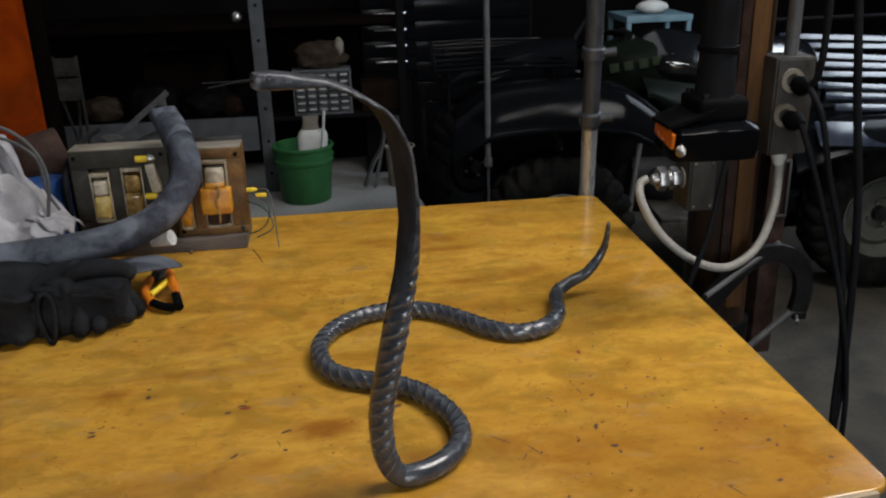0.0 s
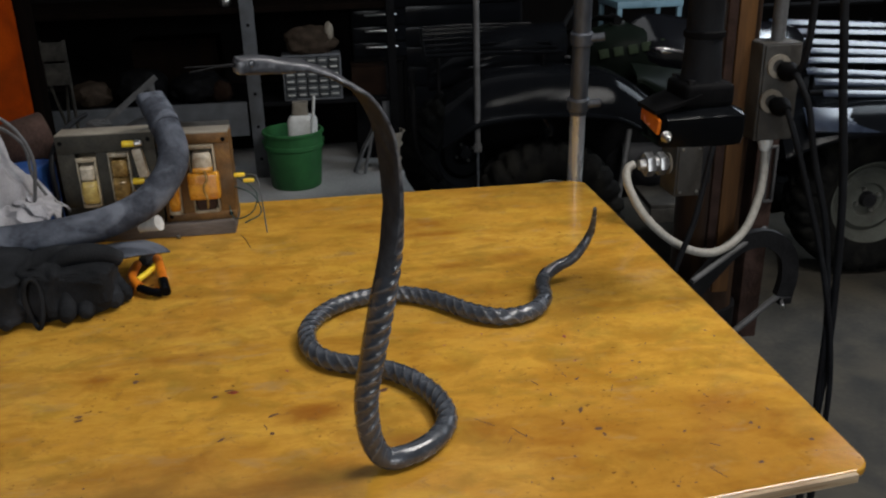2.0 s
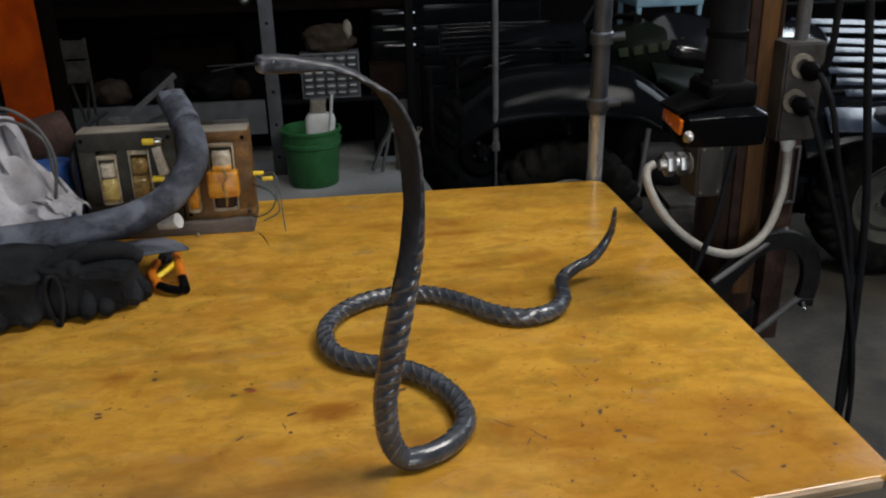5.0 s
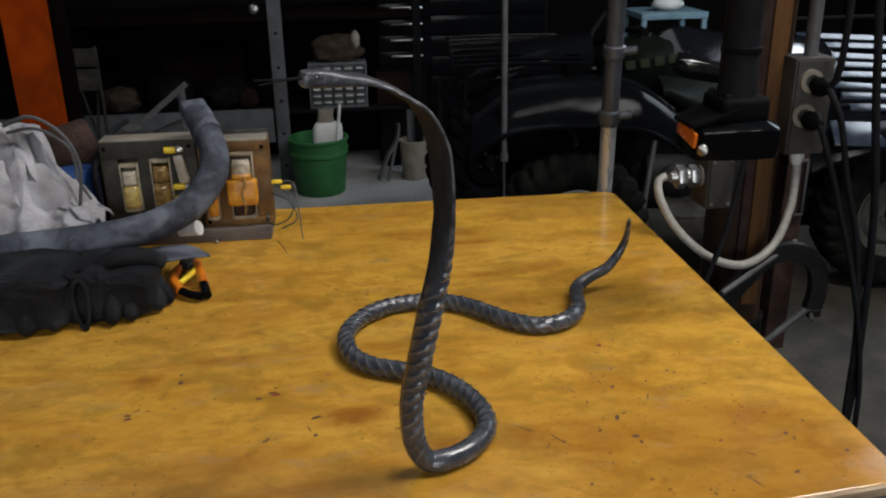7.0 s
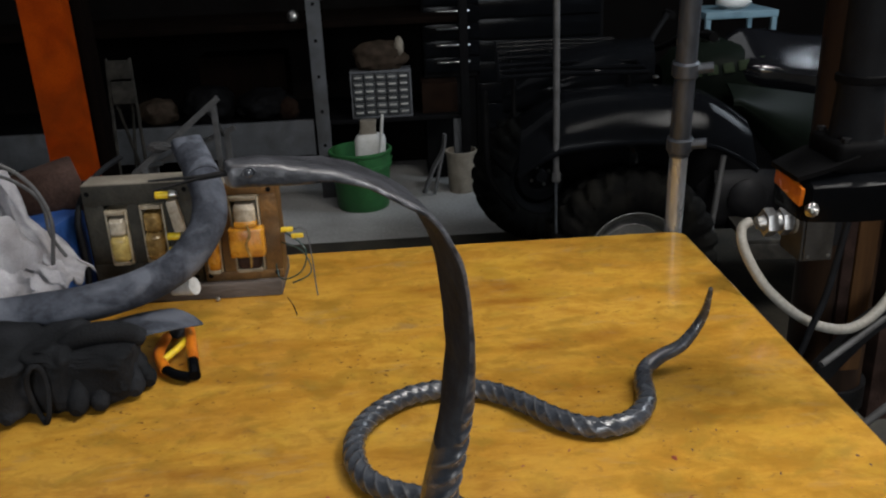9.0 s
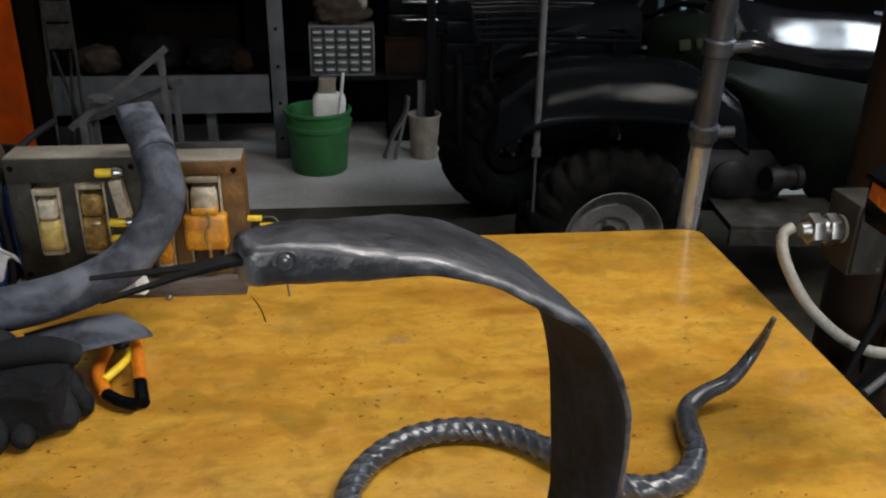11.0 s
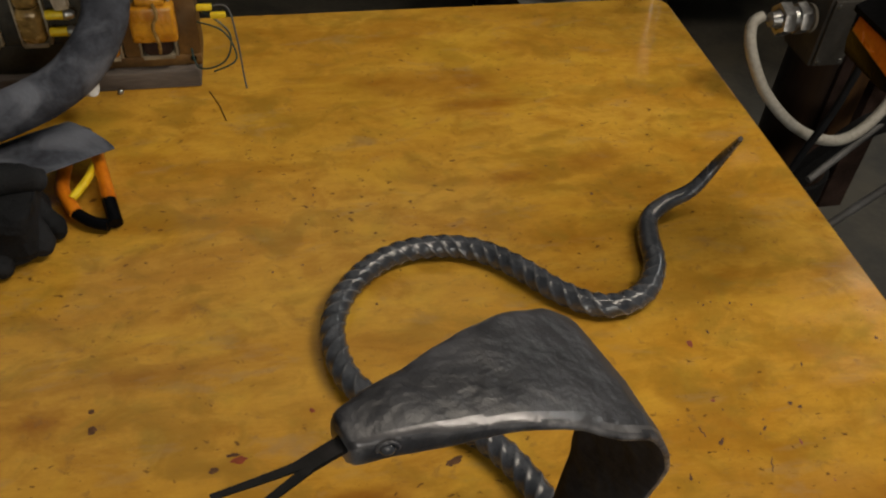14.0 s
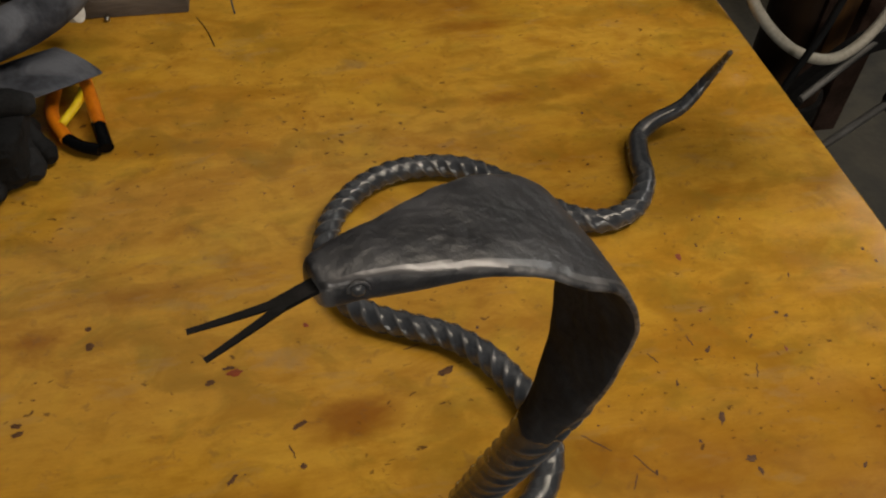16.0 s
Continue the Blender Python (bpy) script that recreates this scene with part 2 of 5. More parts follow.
M_RUBBERGREY = mat("dusty_grey_rubber", (0.066, 0.073, 0.092), (0.028, 0.031, 0.040), 0.75, scale=34, fine=160, bump=0.3, dirt=(0.15, 0.162, 0.195), dirt_amount=0.75, spec=0.12)
M_GLOVE = mat("black_leather", (0.0135, 0.0145, 0.0165), (0.0065, 0.007, 0.008), 0.8, scale=26, fine=280, bump=0.5, dirt=(0.030, 0.032, 0.037), dirt_amount=0.6, spec=0.12)
M_RAG = mat("grey_white_cotton", (0.46, 0.45, 0.47), (0.26, 0.255, 0.275), 0.95, scale=22, fine=500, bump=0.6, dirt=(0.17, 0.155, 0.155), dirt_amount=0.5, spec=0.1)
M_RUST = mat("brown_rust", (0.055, 0.033, 0.027), (0.025, 0.015, 0.012), 0.8, 0.1, scale=24, bump=0.5, spec=0.1)
M_BLUE = mat("blue_plastic", (0.02, 0.07, 0.24), (0.012, 0.045, 0.17), 0.45, scale=12)
M_CORE_G = mat("grey_laminated_steel", (0.052, 0.049, 0.040), (0.026, 0.025, 0.021), 0.7, 0.1, scale=26, bump=0.3, dirt=(0.09, 0.08, 0.062), dirt_amount=0.4, spec=0.2)
M_CORE_B = mat("varnished_brown_steel", (0.19, 0.098, 0.030), (0.065, 0.034, 0.013), 0.5, 0.1, scale=20, bump=0.3, dirt=(0.15, 0.13, 0.095), dirt_amount=0.45, spec=0.25)
M_COIL_Y = mat("yellow_coil_paper", (0.62, 0.48, 0.16), (0.36, 0.25, 0.07), 0.35, scale=60, dirt=(0.18, 0.12, 0.05))
M_COIL_W = mat("pale_coil_tape", (0.54, 0.48, 0.38), (0.26, 0.22, 0.16), 0.4, scale=60)
M_COIL_O = mat("orange_coil_tape", (0.62, 0.29, 0.025), (0.36, 0.13, 0.012), 0.28, scale=48)
M_BOBBIN = mat("cream_bobbin", (0.42, 0.36, 0.26), (0.22, 0.18, 0.12), 0.5, scale=40, dirt=(0.12, 0.09, 0.055), dirt_amount=0.6)
M_BRASS = mat("golden_varnish", (0.40, 0.26, 0.09), (0.15, 0.09, 0.03), 0.25, 0.2, scale=55)
M_YELLOW = mat("yellow_insulation", (0.85, 0.62, 0.03), (0.7, 0.48, 0.02), 0.4, scale=40, bump=0.05)
M_SILVER = mat("bright_zinc", (0.50, 0.50, 0.49), (0.34, 0.34, 0.33), 0.34, 1.0, scale=40, bump=0.1)
M_CHROME = mat("worn_chrome_tube", (0.56, 0.58, 0.61), (0.36, 0.38, 0.41), 0.26, 0.55, scale=24, stretch=(1, 1, 0.15), bump=0.06, spec=0.7)
M_DULLTUBE = mat("dull_grey_tube", (0.098, 0.108, 0.128), (0.050, 0.056, 0.068), 0.40, 0.3, scale=24, stretch=(1, 1, 0.2), spec=0.4)
M_TIMBERBASE = mat("greyed_wood_base", (0.15, 0.125, 0.11), (0.08, 0.066, 0.057), 0.8, scale=18, stretch=(0.3, 2, 2), bump=0.4, spec=0.2)
M_GREYPAINT = mat("grey_bench_paint", (0.092, 0.097, 0.105), (0.058, 0.061, 0.066), 0.7, scale=9, dirt=(0.045, 0.042, 0.039), dirt_amount=0.5, spec=0.15)
M_GREYMETAL = mat("grey_galvanised", (0.11, 0.11, 0.112), (0.062, 0.062, 0.064), 0.6, 0.2, scale=18, dirt=(0.05, 0.047, 0.044), spec=0.3)
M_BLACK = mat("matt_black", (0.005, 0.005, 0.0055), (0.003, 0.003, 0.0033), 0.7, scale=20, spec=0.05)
M_BLACKGLOSS = mat("glossy_black_plastic", (0.0045, 0.005, 0.006), (0.003, 0.0033, 0.004), 0.12, scale=5, bump=0.08, spec=0.045, rough_var=0.06)
M_TYRE = mat("tyre_rubber", (0.0075, 0.0075, 0.0072), (0.004, 0.004, 0.004), 0.9, scale=25, bump=0.4, dirt=(0.018, 0.017, 0.014), dirt_amount=0.5, spec=0.05)
M_RIM = mat("dull_steel_rim", (0.24, 0.24, 0.232), (0.14, 0.14, 0.134), 0.5, 0.3, scale=16, dirt=(0.10, 0.092, 0.08), dirt_amount=0.5, spec=0.3)
M_RIMDULL = mat("dull_green_grey_rim", (0.085, 0.090, 0.078), (0.05, 0.053, 0.046), 0.7, 0.1, scale=12, dirt=(0.05, 0.048, 0.040), dirt_amount=0.6, spec=0.15)
M_GREEN = mat("dark_green_body", (0.0046, 0.0068, 0.0049), (0.0028, 0.0042, 0.0031), 0.40, scale=6, bump=0.04, spec=0.025, dirt=(0.0065, 0.008, 0.0065), dirt_amount=0.5, rough_var=0.10)
M_LETTER = mat("faded_green_lettering", (0.021, 0.030, 0.016), (0.014, 0.021, 0.011), 0.6, scale=30, spec=0.05)
M_SEAT = mat("black_vinyl", (0.006, 0.0065, 0.008), (0.004, 0.004, 0.005), 0.08, scale=7, bump=0.12, coat=1.0, spec=0.5, rough_var=0.03)
M_SLAT = mat("blue_grey_glossy_slat", (0.022, 0.028, 0.044), (0.011, 0.015, 0.024), 0.16, scale=18, bump=0.08, spec=0.45, rough_var=0.08)
M_DUSTPLATE = mat("dusty_footboard", (0.036, 0.033, 0.028), (0.015, 0.014, 0.0125), 0.75, scale=22, bump=0.5, dirt=(0.085, 0.078, 0.066), dirt_amount=0.5, spec=0.2)
M_BUCKET = mat("green_plastic", (0.032, 0.135, 0.042), (0.022, 0.098, 0.031), 0.5, scale=9, dirt=(0.032, 0.08, 0.034), dirt_amount=0.5, spec=0.25)
M_WHITE = mat("white_plastic", (0.60, 0.60, 0.58), (0.46, 0.46, 0.44), 0.5, scale=14, bump=0.05)
M_CREAM = mat("cream_plastic", (0.24, 0.215, 0.175), (0.16, 0.14, 0.112), 0.65, scale=14, dirt=(0.10, 0.082, 0.06), spec=0.2)
M_BAG = mat("tan_canvas", (0.044, 0.032, 0.024), (0.022, 0.017, 0.012), 0.9, scale=18, bump=0.5, spec=0.03)
M_CARD = mat("brown_cardboard", (0.016, 0.009, 0.006), (0.009, 0.0055, 0.004), 0.9, scale=10, spec=0.04)
M_GREYDRAWER = mat("grey_drawer_cabinet", (0.105, 0.11, 0.12), (0.07, 0.073, 0.079), 0.5, scale=14, spec=0.2)
M_DRAWERFRONT = mat("clear_grey_drawer", (0.055, 0.058, 0.062), (0.035, 0.037, 0.039), 0.35, scale=40, random_value=0.35, spec=0.2)
M_PAPER = mat("white_label", (0.40, 0.40, 0.38), (0.28, 0.28, 0.26), 0.8, scale=40, bump=0.0, random_value=0.2, spec=0.1)
M_BEIGEBOX = mat("beige_grey_metal", (0.064, 0.060, 0.054), (0.026, 0.024, 0.0215), 0.55, 0.1, scale=15, dirt=(0.05, 0.043, 0.035), dirt_amount=0.55, spec=0.3)
# orange upright bands put the table's reflection into the column's colour
M_RUSTCOLUMN = mat("brown_steel_column", (0.034, 0.020, 0.014), (0.014, 0.009, 0.007), 0.4, 0.1, scale=22, stretch=(1, 1, 0.06), dirt=(0.11, 0.056, 0.022), dirt_amount=0.55, bump=0.1, spec=0.2)
M_CABLEWHITE = mat("off_white_cable", (0.35, 0.335, 0.30), (0.25, 0.235, 0.205), 0.5, scale=30, bump=0.05)
M_CABLEBLACK = mat("black_cable", (0.010, 0.011, 0.013), (0.006, 0.006, 0.007), 0.7, scale=30, bump=0.1, spec=0.12)
M_LENS = mat("orange_lens", (0.75, 0.20, 0.015), (0.6, 0.14, 0.01), 0.25, scale=30, bump=0.05)
M_CLAMP = mat("dark_cast_iron", (0.015, 0.015, 0.0165), (0.007, 0.007, 0.008), 0.5, 0.2, scale=22, bump=0.3, spec=0.22)
M_STAIN = mat("dark_burn", (0.16, 0.078, 0.036), (0.085, 0.040, 0.020), 0.6, scale=60, bump=0.0, spec=0.2)
M_STAINRED = mat("red_brown_spot", (0.30, 0.055, 0.015), (0.2, 0.04, 0.012), 0.5, scale=60, bump=0.0)
M_TEAL = mat("blue_grey_paint", (0.16, 0.26, 0.31), (0.1, 0.17, 0.21), 0.5, scale=9)
M_HANDLE_O = mat("orange_grip", (0.72, 0.21, 0.012), (0.55, 0.14, 0.01), 0.35, scale=30, bump=0.05)
M_WIREGREEN = mat("green_wire", (0.016, 0.042, 0.034), (0.010, 0.028, 0.022), 0.4, scale=30, bump=0.0)


# ---- mesh helpers ----
def mesh_of(name, verts, faces, smooth=True):
    me = bpy.data.meshes.new(name)
    me.from_pydata([tuple(map(float, v)) for v in verts], [], [tuple(f) for f in faces])
    me.update()
    if smooth:
        me.shade_smooth()
        me.set_sharp_from_angle(angle=radians(38))
    return me


def part(name, geo, material, parent=None, label="", smooth=True):
    """One mesh object from (verts, faces) or a bmesh."""
    if isinstance(geo, bmesh.types.BMesh):
        me = bpy.data.meshes.new(name)
        geo.to_mesh(me)
        geo.free()
        if smooth:
            me.shade_smooth()
            me.set_sharp_from_angle(angle=radians(38))
    elif isinstance(geo, tuple):
        me = mesh_of(name, *geo, smooth=smooth)
    else:
        me = geo
    me.materials.clear()
    me.materials.append(material)
    ob = new(name, me)
    if parent:
        ob.parent = parent
    if label:
        tagged(ob, label)
    return ob


def thing(name, label, category, at=(0, 0, 0), rz=0.0, group="", kind=""):
    ob = new(name)
    ob.empty_display_size = 0.05
    ob.matrix_basis = pose(*at, 0, 0, rz)
    return tagged(ob, label, category, group, kind)


def join(*geos):
    verts, faces = [], []
    for v, f in geos:
        k = len(verts)
        verts += [tuple(p) for p in v]
        faces += [tuple(i + k for i in q) for q in f]
    return verts, faces


def moved(geo, m):
    return [tuple(m @ Vector(v)) for v in geo[0]], geo[1]


def block(x0, x1, y0, y1, z0, z1, bevel=0.004, seg=2):
    bm = bmesh.new()
    bmesh.ops.create_cube(bm, size=1.0)
    for v in bm.verts:
        v.co = Vector(((x0 + x1) / 2 + v.co.x * (x1 - x0), (y0 + y1) / 2 + v.co.y * (y1 - y0), (z0 + z1) / 2 + v.co.z * (z1 - z0)))
    if bevel:
        bmesh.ops.bevel(bm, geom=bm.edges[:], offset=bevel, segments=seg, profile=0.6, affect="EDGES")
    bm.verts.index_update()
    out = [tuple(v.co) for v in bm.verts], [tuple(v.index for v in f.verts) for f in bm.faces]
    bm.free()
    return out


def lathe(profile, n=32, closed=False):
    """Turns (radius, z) pairs about the z axis."""
    verts, faces = [], []
    for r, z in profile:
        for i in range(n):
            a = 2 * math.pi * i / n
            verts.append((r * math.cos(a), r * math.sin(a), z))
    k = len(profile)
    for j in range(k if closed else k - 1):
        for i in range(n):
            a, b = j * n + i, j * n + (i + 1) % n
            c, d = ((j + 1) % k) * n + (i + 1) % n, ((j + 1) % k) * n + i
            faces.append((a, b, c, d))
    if not closed:
        faces.append(tuple(range(n - 1, -1, -1)))
        faces.append(tuple((k - 1) * n + i for i in range(n)))
    return verts, faces


def spline(points, step=0.01):
    """A smooth line through points (centripetal-like cubic), resampled at even steps."""
    p = np.array(points, float)
    out = []
    for i in range(len(p) - 1):
        p0, p1, p2, p3 = p[max(i - 1, 0)], p[i], p[i + 1], p[min(i + 2, len(p) - 1)]
        m = max(4, int(np.linalg.norm((p2 - p1)[:3]) / step * 2) + 2)
        for t in np.linspace(0, 1, m, endpoint=False):
            out.append(0.5 * (2 * p1 + (p2 - p0) * t + (2 * p0 - 5 * p1 + 4 * p2 - p3) * t ** 2 + (3 * p1 - p0 - 3 * p2 + p3) * t ** 3))
    out.append(p[-1])
    out = np.array(out)
    s = np.r_[0, np.cumsum(np.linalg.norm(np.diff(out[:, :3], axis=0), axis=1))]
    k = max(2, int(s[-1] / step) + 1)
    q = np.linspace(0, s[-1], k)
    return np.stack([np.interp(q, s, out[:, j]) for j in range(out.shape[1])], 1)


def sweep(line, radius, n=12, section=None, up=(0, 0, 1), caps=True):
    """A tube along a line; radius: a number or one for each sample; section: (a, b) pairs in place of a circle, scaled by the radius."""
    line = np.array(line, float)[:, :3]
    k = len(line)
    rad = np.full(k, radius) if np.isscalar(radius) else np.array(radius)
    sec = section or [(math.cos(2 * math.pi * i / n), math.sin(2 * math.pi * i / n)) for i in range(n)]
    n = len(sec)
    tan = np.gradient(line, axis=0)
    tan /= np.linalg.norm(tan, axis=1)[:, None]
    w = np.cross(np.array(up, float), tan[0])
    if np.linalg.norm(w) < 1e-3:
        w = np.cross((1.0, 0.0, 0.0), tan[0])
    verts, faces = [], []
    for i in range(k):
        w = w - tan[i] * (w @ tan[i])
        w /= np.linalg.norm(w)
        v = np.cross(tan[i], w)
        for a, b in sec:
            verts.append(line[i] + rad[i] * (a * w + b * v))
    for i in range(k - 1):
        for j in range(n):
            faces.append((i * n + j, i * n + (j + 1) % n, (i + 1) * n + (j + 1) % n, (i + 1) * n + j))
    if caps:
        faces.append(tuple(range(n - 1, -1, -1)))
        faces.append(tuple((k - 1) * n + j for j in range(n)))
    return verts, faces


def rod(a, b, r, n=14, r2=None):
    line = np.linspace(a, b, 2)
    return sweep(line, [r, r2 or r], n)


def lump(cx, cy, cz, rx, ry, rz, seed=0.0, rough=0.18, freq=3.0, cuts=4, flat=None):
    """A soft uneven body: a ball pushed in and out by noise, flattened where it lies on something."""
    bm = bmesh.new()
    bmesh.ops.create_icosphere(bm, subdivisions=cuts, radius=1.0)
    for v in bm.verts:
        d = v.co.normalized()
        k = 1 + rough * noise.noise(d * freq + Vector((seed, seed * 1.7, -seed))) + rough * 0.4 * noise.noise(d * freq * 3.1 + Vector((seed, 5, 2)))
        v.co = Vector((cx + d.x * rx * k, cy + d.y * ry * k, cz + d.z * rz * k))
        if flat is not None:
            v.co.z = max(v.co.z, flat)
    bm.verts.index_update()
    out = [tuple(v.co) for v in bm.verts], [tuple(v.index for v in f.verts) for f in bm.faces]
    bm.free()
    return out


def loft(rings):
    n = len(rings[0])
    v = [p for r in rings for p in r]
    f = [(i * n + j, i * n + (j + 1) % n, (i + 1) * n + (j + 1) % n, (i + 1) * n + j) for i in range(len(rings) - 1) for j in range(n)]
    return v, f + [tuple(range(n - 1, -1, -1)), tuple((len(rings) - 1) * n + j for j in range(n))]


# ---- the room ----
# floor split along the shade's edge; the near part carries it in colour
tagged(part("floor", block(-3.3, 4.8, -5.9, 4.43, -0.12, 0.0, 0), M_BAYFLOOR), "concrete floor of the work bay, shade put into its dark colour", "floor", kind="structure")
tagged(part("floor_north", block(-3.3, 4.8, 4.434, 7.7, -0.12, 0.0, 0), M_CONCRETE), "pale grey dusty concrete slab before the back bench", "floor", kind="structure")
tagged(part("slab_joint", block(-3.3, 4.8, 4.43, 4.434, -0.12, -0.012, 0), M_BLACK), "added dark gap where the shade-coloured floor ends", "joint", kind="structure")
tagged(part("wall_north", block(-3.2, 4.6, 7.4, 7.55, 0, 4.4, 0), M_WALL), "boarded wall, deep shade put into its near-black colour", "wall", kind="structure")
tagged(part("wall_west", block(-3.35, -3.2, -5.9, 7.4, 0, 4.4, 0), M_WALL), "boarded wall, deep shade put into its near-black colour", "wall", kind="structure")
tagged(part("wall_east", block(4.6, 4.75, -5.9, 7.55, 0, 4.4, 0), M_WALL), "boarded wall, deep shade put into its near-black colour", "wall", kind="structure")
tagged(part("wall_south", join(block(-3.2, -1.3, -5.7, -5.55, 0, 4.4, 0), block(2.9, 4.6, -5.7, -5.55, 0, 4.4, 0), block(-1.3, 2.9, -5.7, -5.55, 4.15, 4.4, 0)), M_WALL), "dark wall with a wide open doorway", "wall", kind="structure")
tagged(part("ceiling", block(-3.35, 4.75, -5.9, 7.55, 4.4, 4.5, 0), M_CEIL), "dim boarded ceiling", "ceiling", kind="structure")


# ---- the table ----
SKEW = 0.10  # front edge turned askew to fit the camera's view


def rounded_slab(x0, x1, y0, y1, z0, z1, far, near, seg=6, edge=0.003):
    """A board with rounded corners (far and near radius) and eased edges; its front edge runs askew."""
    ring = []
    for cx, cy, a0, r in ((x1 - far, y1 - far, 0, far), (x0 + far, y1 - far, 90, far), (x0 + near, y0 + near, 180, near), (x1 - near, y0 + near, 270, near)):
        for i in range(seg + 1):
            a = radians(a0 + 90 * i / seg)
            px, py = cx + r * math.cos(a), cy + r * math.sin(a)
            ring.append((px, py + (SKEW * (px - x1) if a0 >= 180 else 0.0), math.cos(a), math.sin(a)))
    n = len(ring)
    verts, faces = [], []
    for z, inset in ((z0, edge), (z0 + edge, 0), (z1 - edge, 0), (z1 - edge * 0.3, edge * 0.3), (z1, edge)):
        verts += [(x - c * inset, y - s * inset, z) for x, y, c, s in ring]
    for j in range(4):
        for i in range(n):
            faces.append((j * n + i, j * n + (i + 1) % n, (j + 1) * n + (i + 1) % n, (j + 1) * n + i))
    faces.append(tuple(range(n - 1, -1, -1)))
    faces.append(tuple(4 * n + i for i in range(n)))
    return verts, faces


TZ = 0.90
table = thing("work_table", "big plywood work table with an amber varnished top", "table")
part("tabletop", rounded_slab(-1.69, 0.75, 0.768, 1.95, TZ - 0.012, TZ, 0.03, 0.024), M_PLY, table, "amber varnished plywood, scuffed and stained", smooth=False)
strip = []
for i in range(60):
    x = -1.66 + 2.384 * i / 59
    strip.append((x, 0.768 + SKEW * (x - 0.75) - 0.0035 - 0.0012 * noise.noise(Vector((x * 14, 0, 0))), TZ - 0.0062))
part("front_edge_strip", sweep(strip, 0.0062, section=[(-0.5, -0.9), (0.5, -0.9), (0.5, 0.86), (-0.5, 0.86)], up=(0, 0, 1)), M_PLYEDGE, table, "pale worn splintered edge")
# near-black underside: the shade under the top is put into its colour
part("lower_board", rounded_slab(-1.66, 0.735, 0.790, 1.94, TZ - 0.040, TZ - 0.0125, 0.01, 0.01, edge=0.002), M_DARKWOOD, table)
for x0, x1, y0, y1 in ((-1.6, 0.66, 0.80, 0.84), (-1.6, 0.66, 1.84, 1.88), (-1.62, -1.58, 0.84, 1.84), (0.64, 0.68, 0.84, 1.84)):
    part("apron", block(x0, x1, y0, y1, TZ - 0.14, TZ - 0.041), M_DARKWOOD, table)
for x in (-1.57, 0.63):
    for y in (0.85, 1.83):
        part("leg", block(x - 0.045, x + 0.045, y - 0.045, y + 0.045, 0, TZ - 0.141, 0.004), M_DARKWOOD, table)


# small burns and spots on the table top, each a thin uneven film
def film(seed, r, stretch):
    rnd = random.Random(seed)
    n = 14
    rs = [r * (0.65 + 0.6 * rnd.random()) for _ in range(n)]
    ring = [(rs[i] * stretch * math.cos(2 * math.pi * i / n), rs[i] / stretch * math.sin(2 * math.pi * i / n), 0.0004) for i in range(n)]
    return [(0, 0, 0.0005)] + ring, [(0, i + 1, (i + 1) % n + 1) for i in range(n)]


# x, y, radius in millimetres
BURNS = ((0.557, 1.066, 2.6), (0.566, 1.060, 2.6), (0.462, 1.031, 3.4), (0.443, 0.951, 5.0), (-0.168, 1.139, 5.5), (-0.049, 1.074, 4.0), (0.184, 1.05, 6.5), (0.515, 1.04, 2.6), (0.703, 1.138, 2.6), (0.709, 1.118, 2.4),
         (-0.228, 1.055, 4.0), (0.034, 1.012, 5.0), (0.447, 1.429, 2.6), (0.076, 1.471, 1.8), (0.457, 0.891, 3.2), (-0.03, 1.089, 4.0), (-0.171, 1.161, 3.6), (0.651, 0.882, 3.2), (0.656, 0.870, 2.6), (0.688, 0.909, 2.6),
         (0.708, 0.834, 3.0), (0.624, 0.801, 3.6), (0.559, 0.879, 2.6), (0.414, 0.996, 2.6), (0.034, 0.968, 3.2), (0.453, 0.904, 4.6), (-0.226, 1.046, 4.2), (-0.031, 0.965, 4.0), (0.412, 0.930, 2.2))
SCRATCHES = ((0.503, 0.998, 9.0, 70), (0.311, 0.945, 16.0, -40), (0.350, 0.915, 14.0, -55), (0.335, 0.900, 9.0, 60), (0.447, 1.045, 7.0, 110), (0.400, 1.030, 8.0, -60), (0.585, 0.845, 7.0, -30), (0.565, 0.790, 12.0, -60), (0.025, 0.985, 8.0, -70), (0.155, 1.085, 9.0, 15))
RED_SPOTS = ((0.480, 1.160, 4.5), (-0.024, 1.083, 6.0), (0.29, 1.166, 2.2), (0.05, 1.131, 3.0))
SPOTS = tuple((*q, 0) for q in BURNS) + tuple((*q, 1) for q in RED_SPOTS)
rnd = random.Random(11)
MORE = []
for _ in range(70):
    near = rnd.random() < 0.55
    MORE.append((rnd.uniform(0.34, 0.72) if near else rnd.uniform(-0.5, 0.5), rnd.uniform(0.77, 1.25) if near else rnd.uniform(0.78, 1.6), rnd.choice((0.9, 1.1, 1.3, 1.7, 2.3)), rnd.random() < 0.08))
for _ in range(70):
    MORE.append((rnd.uniform(0.28, 0.72), rnd.uniform(0.80, 1.22), rnd.choice((0.6, 0.7, 0.9, 1.2)), rnd.random() < 0.12))
for i, (x, y, r, turn) in enumerate(SCRATCHES):
    line = [(t * r * 0.001, 0.0016 * noise.noise(Vector((t * 2.0, i * 3.1, 0))), 0.0002) for t in np.linspace(-1, 1, 9)]
    scratch = part("scratch", sweep(line, [0.0007 * (0.5 + 0.5 * math.sin(math.pi * (q + 0.6) / 9.2)) for q in range(9)], section=[(-1, -0.2), (1, -0.2), (1, 0.2), (-1, 0.2)]), M_STAIN, table)
    scratch.location, scratch.rotation_euler.z = (x, y, TZ), radians(turn)
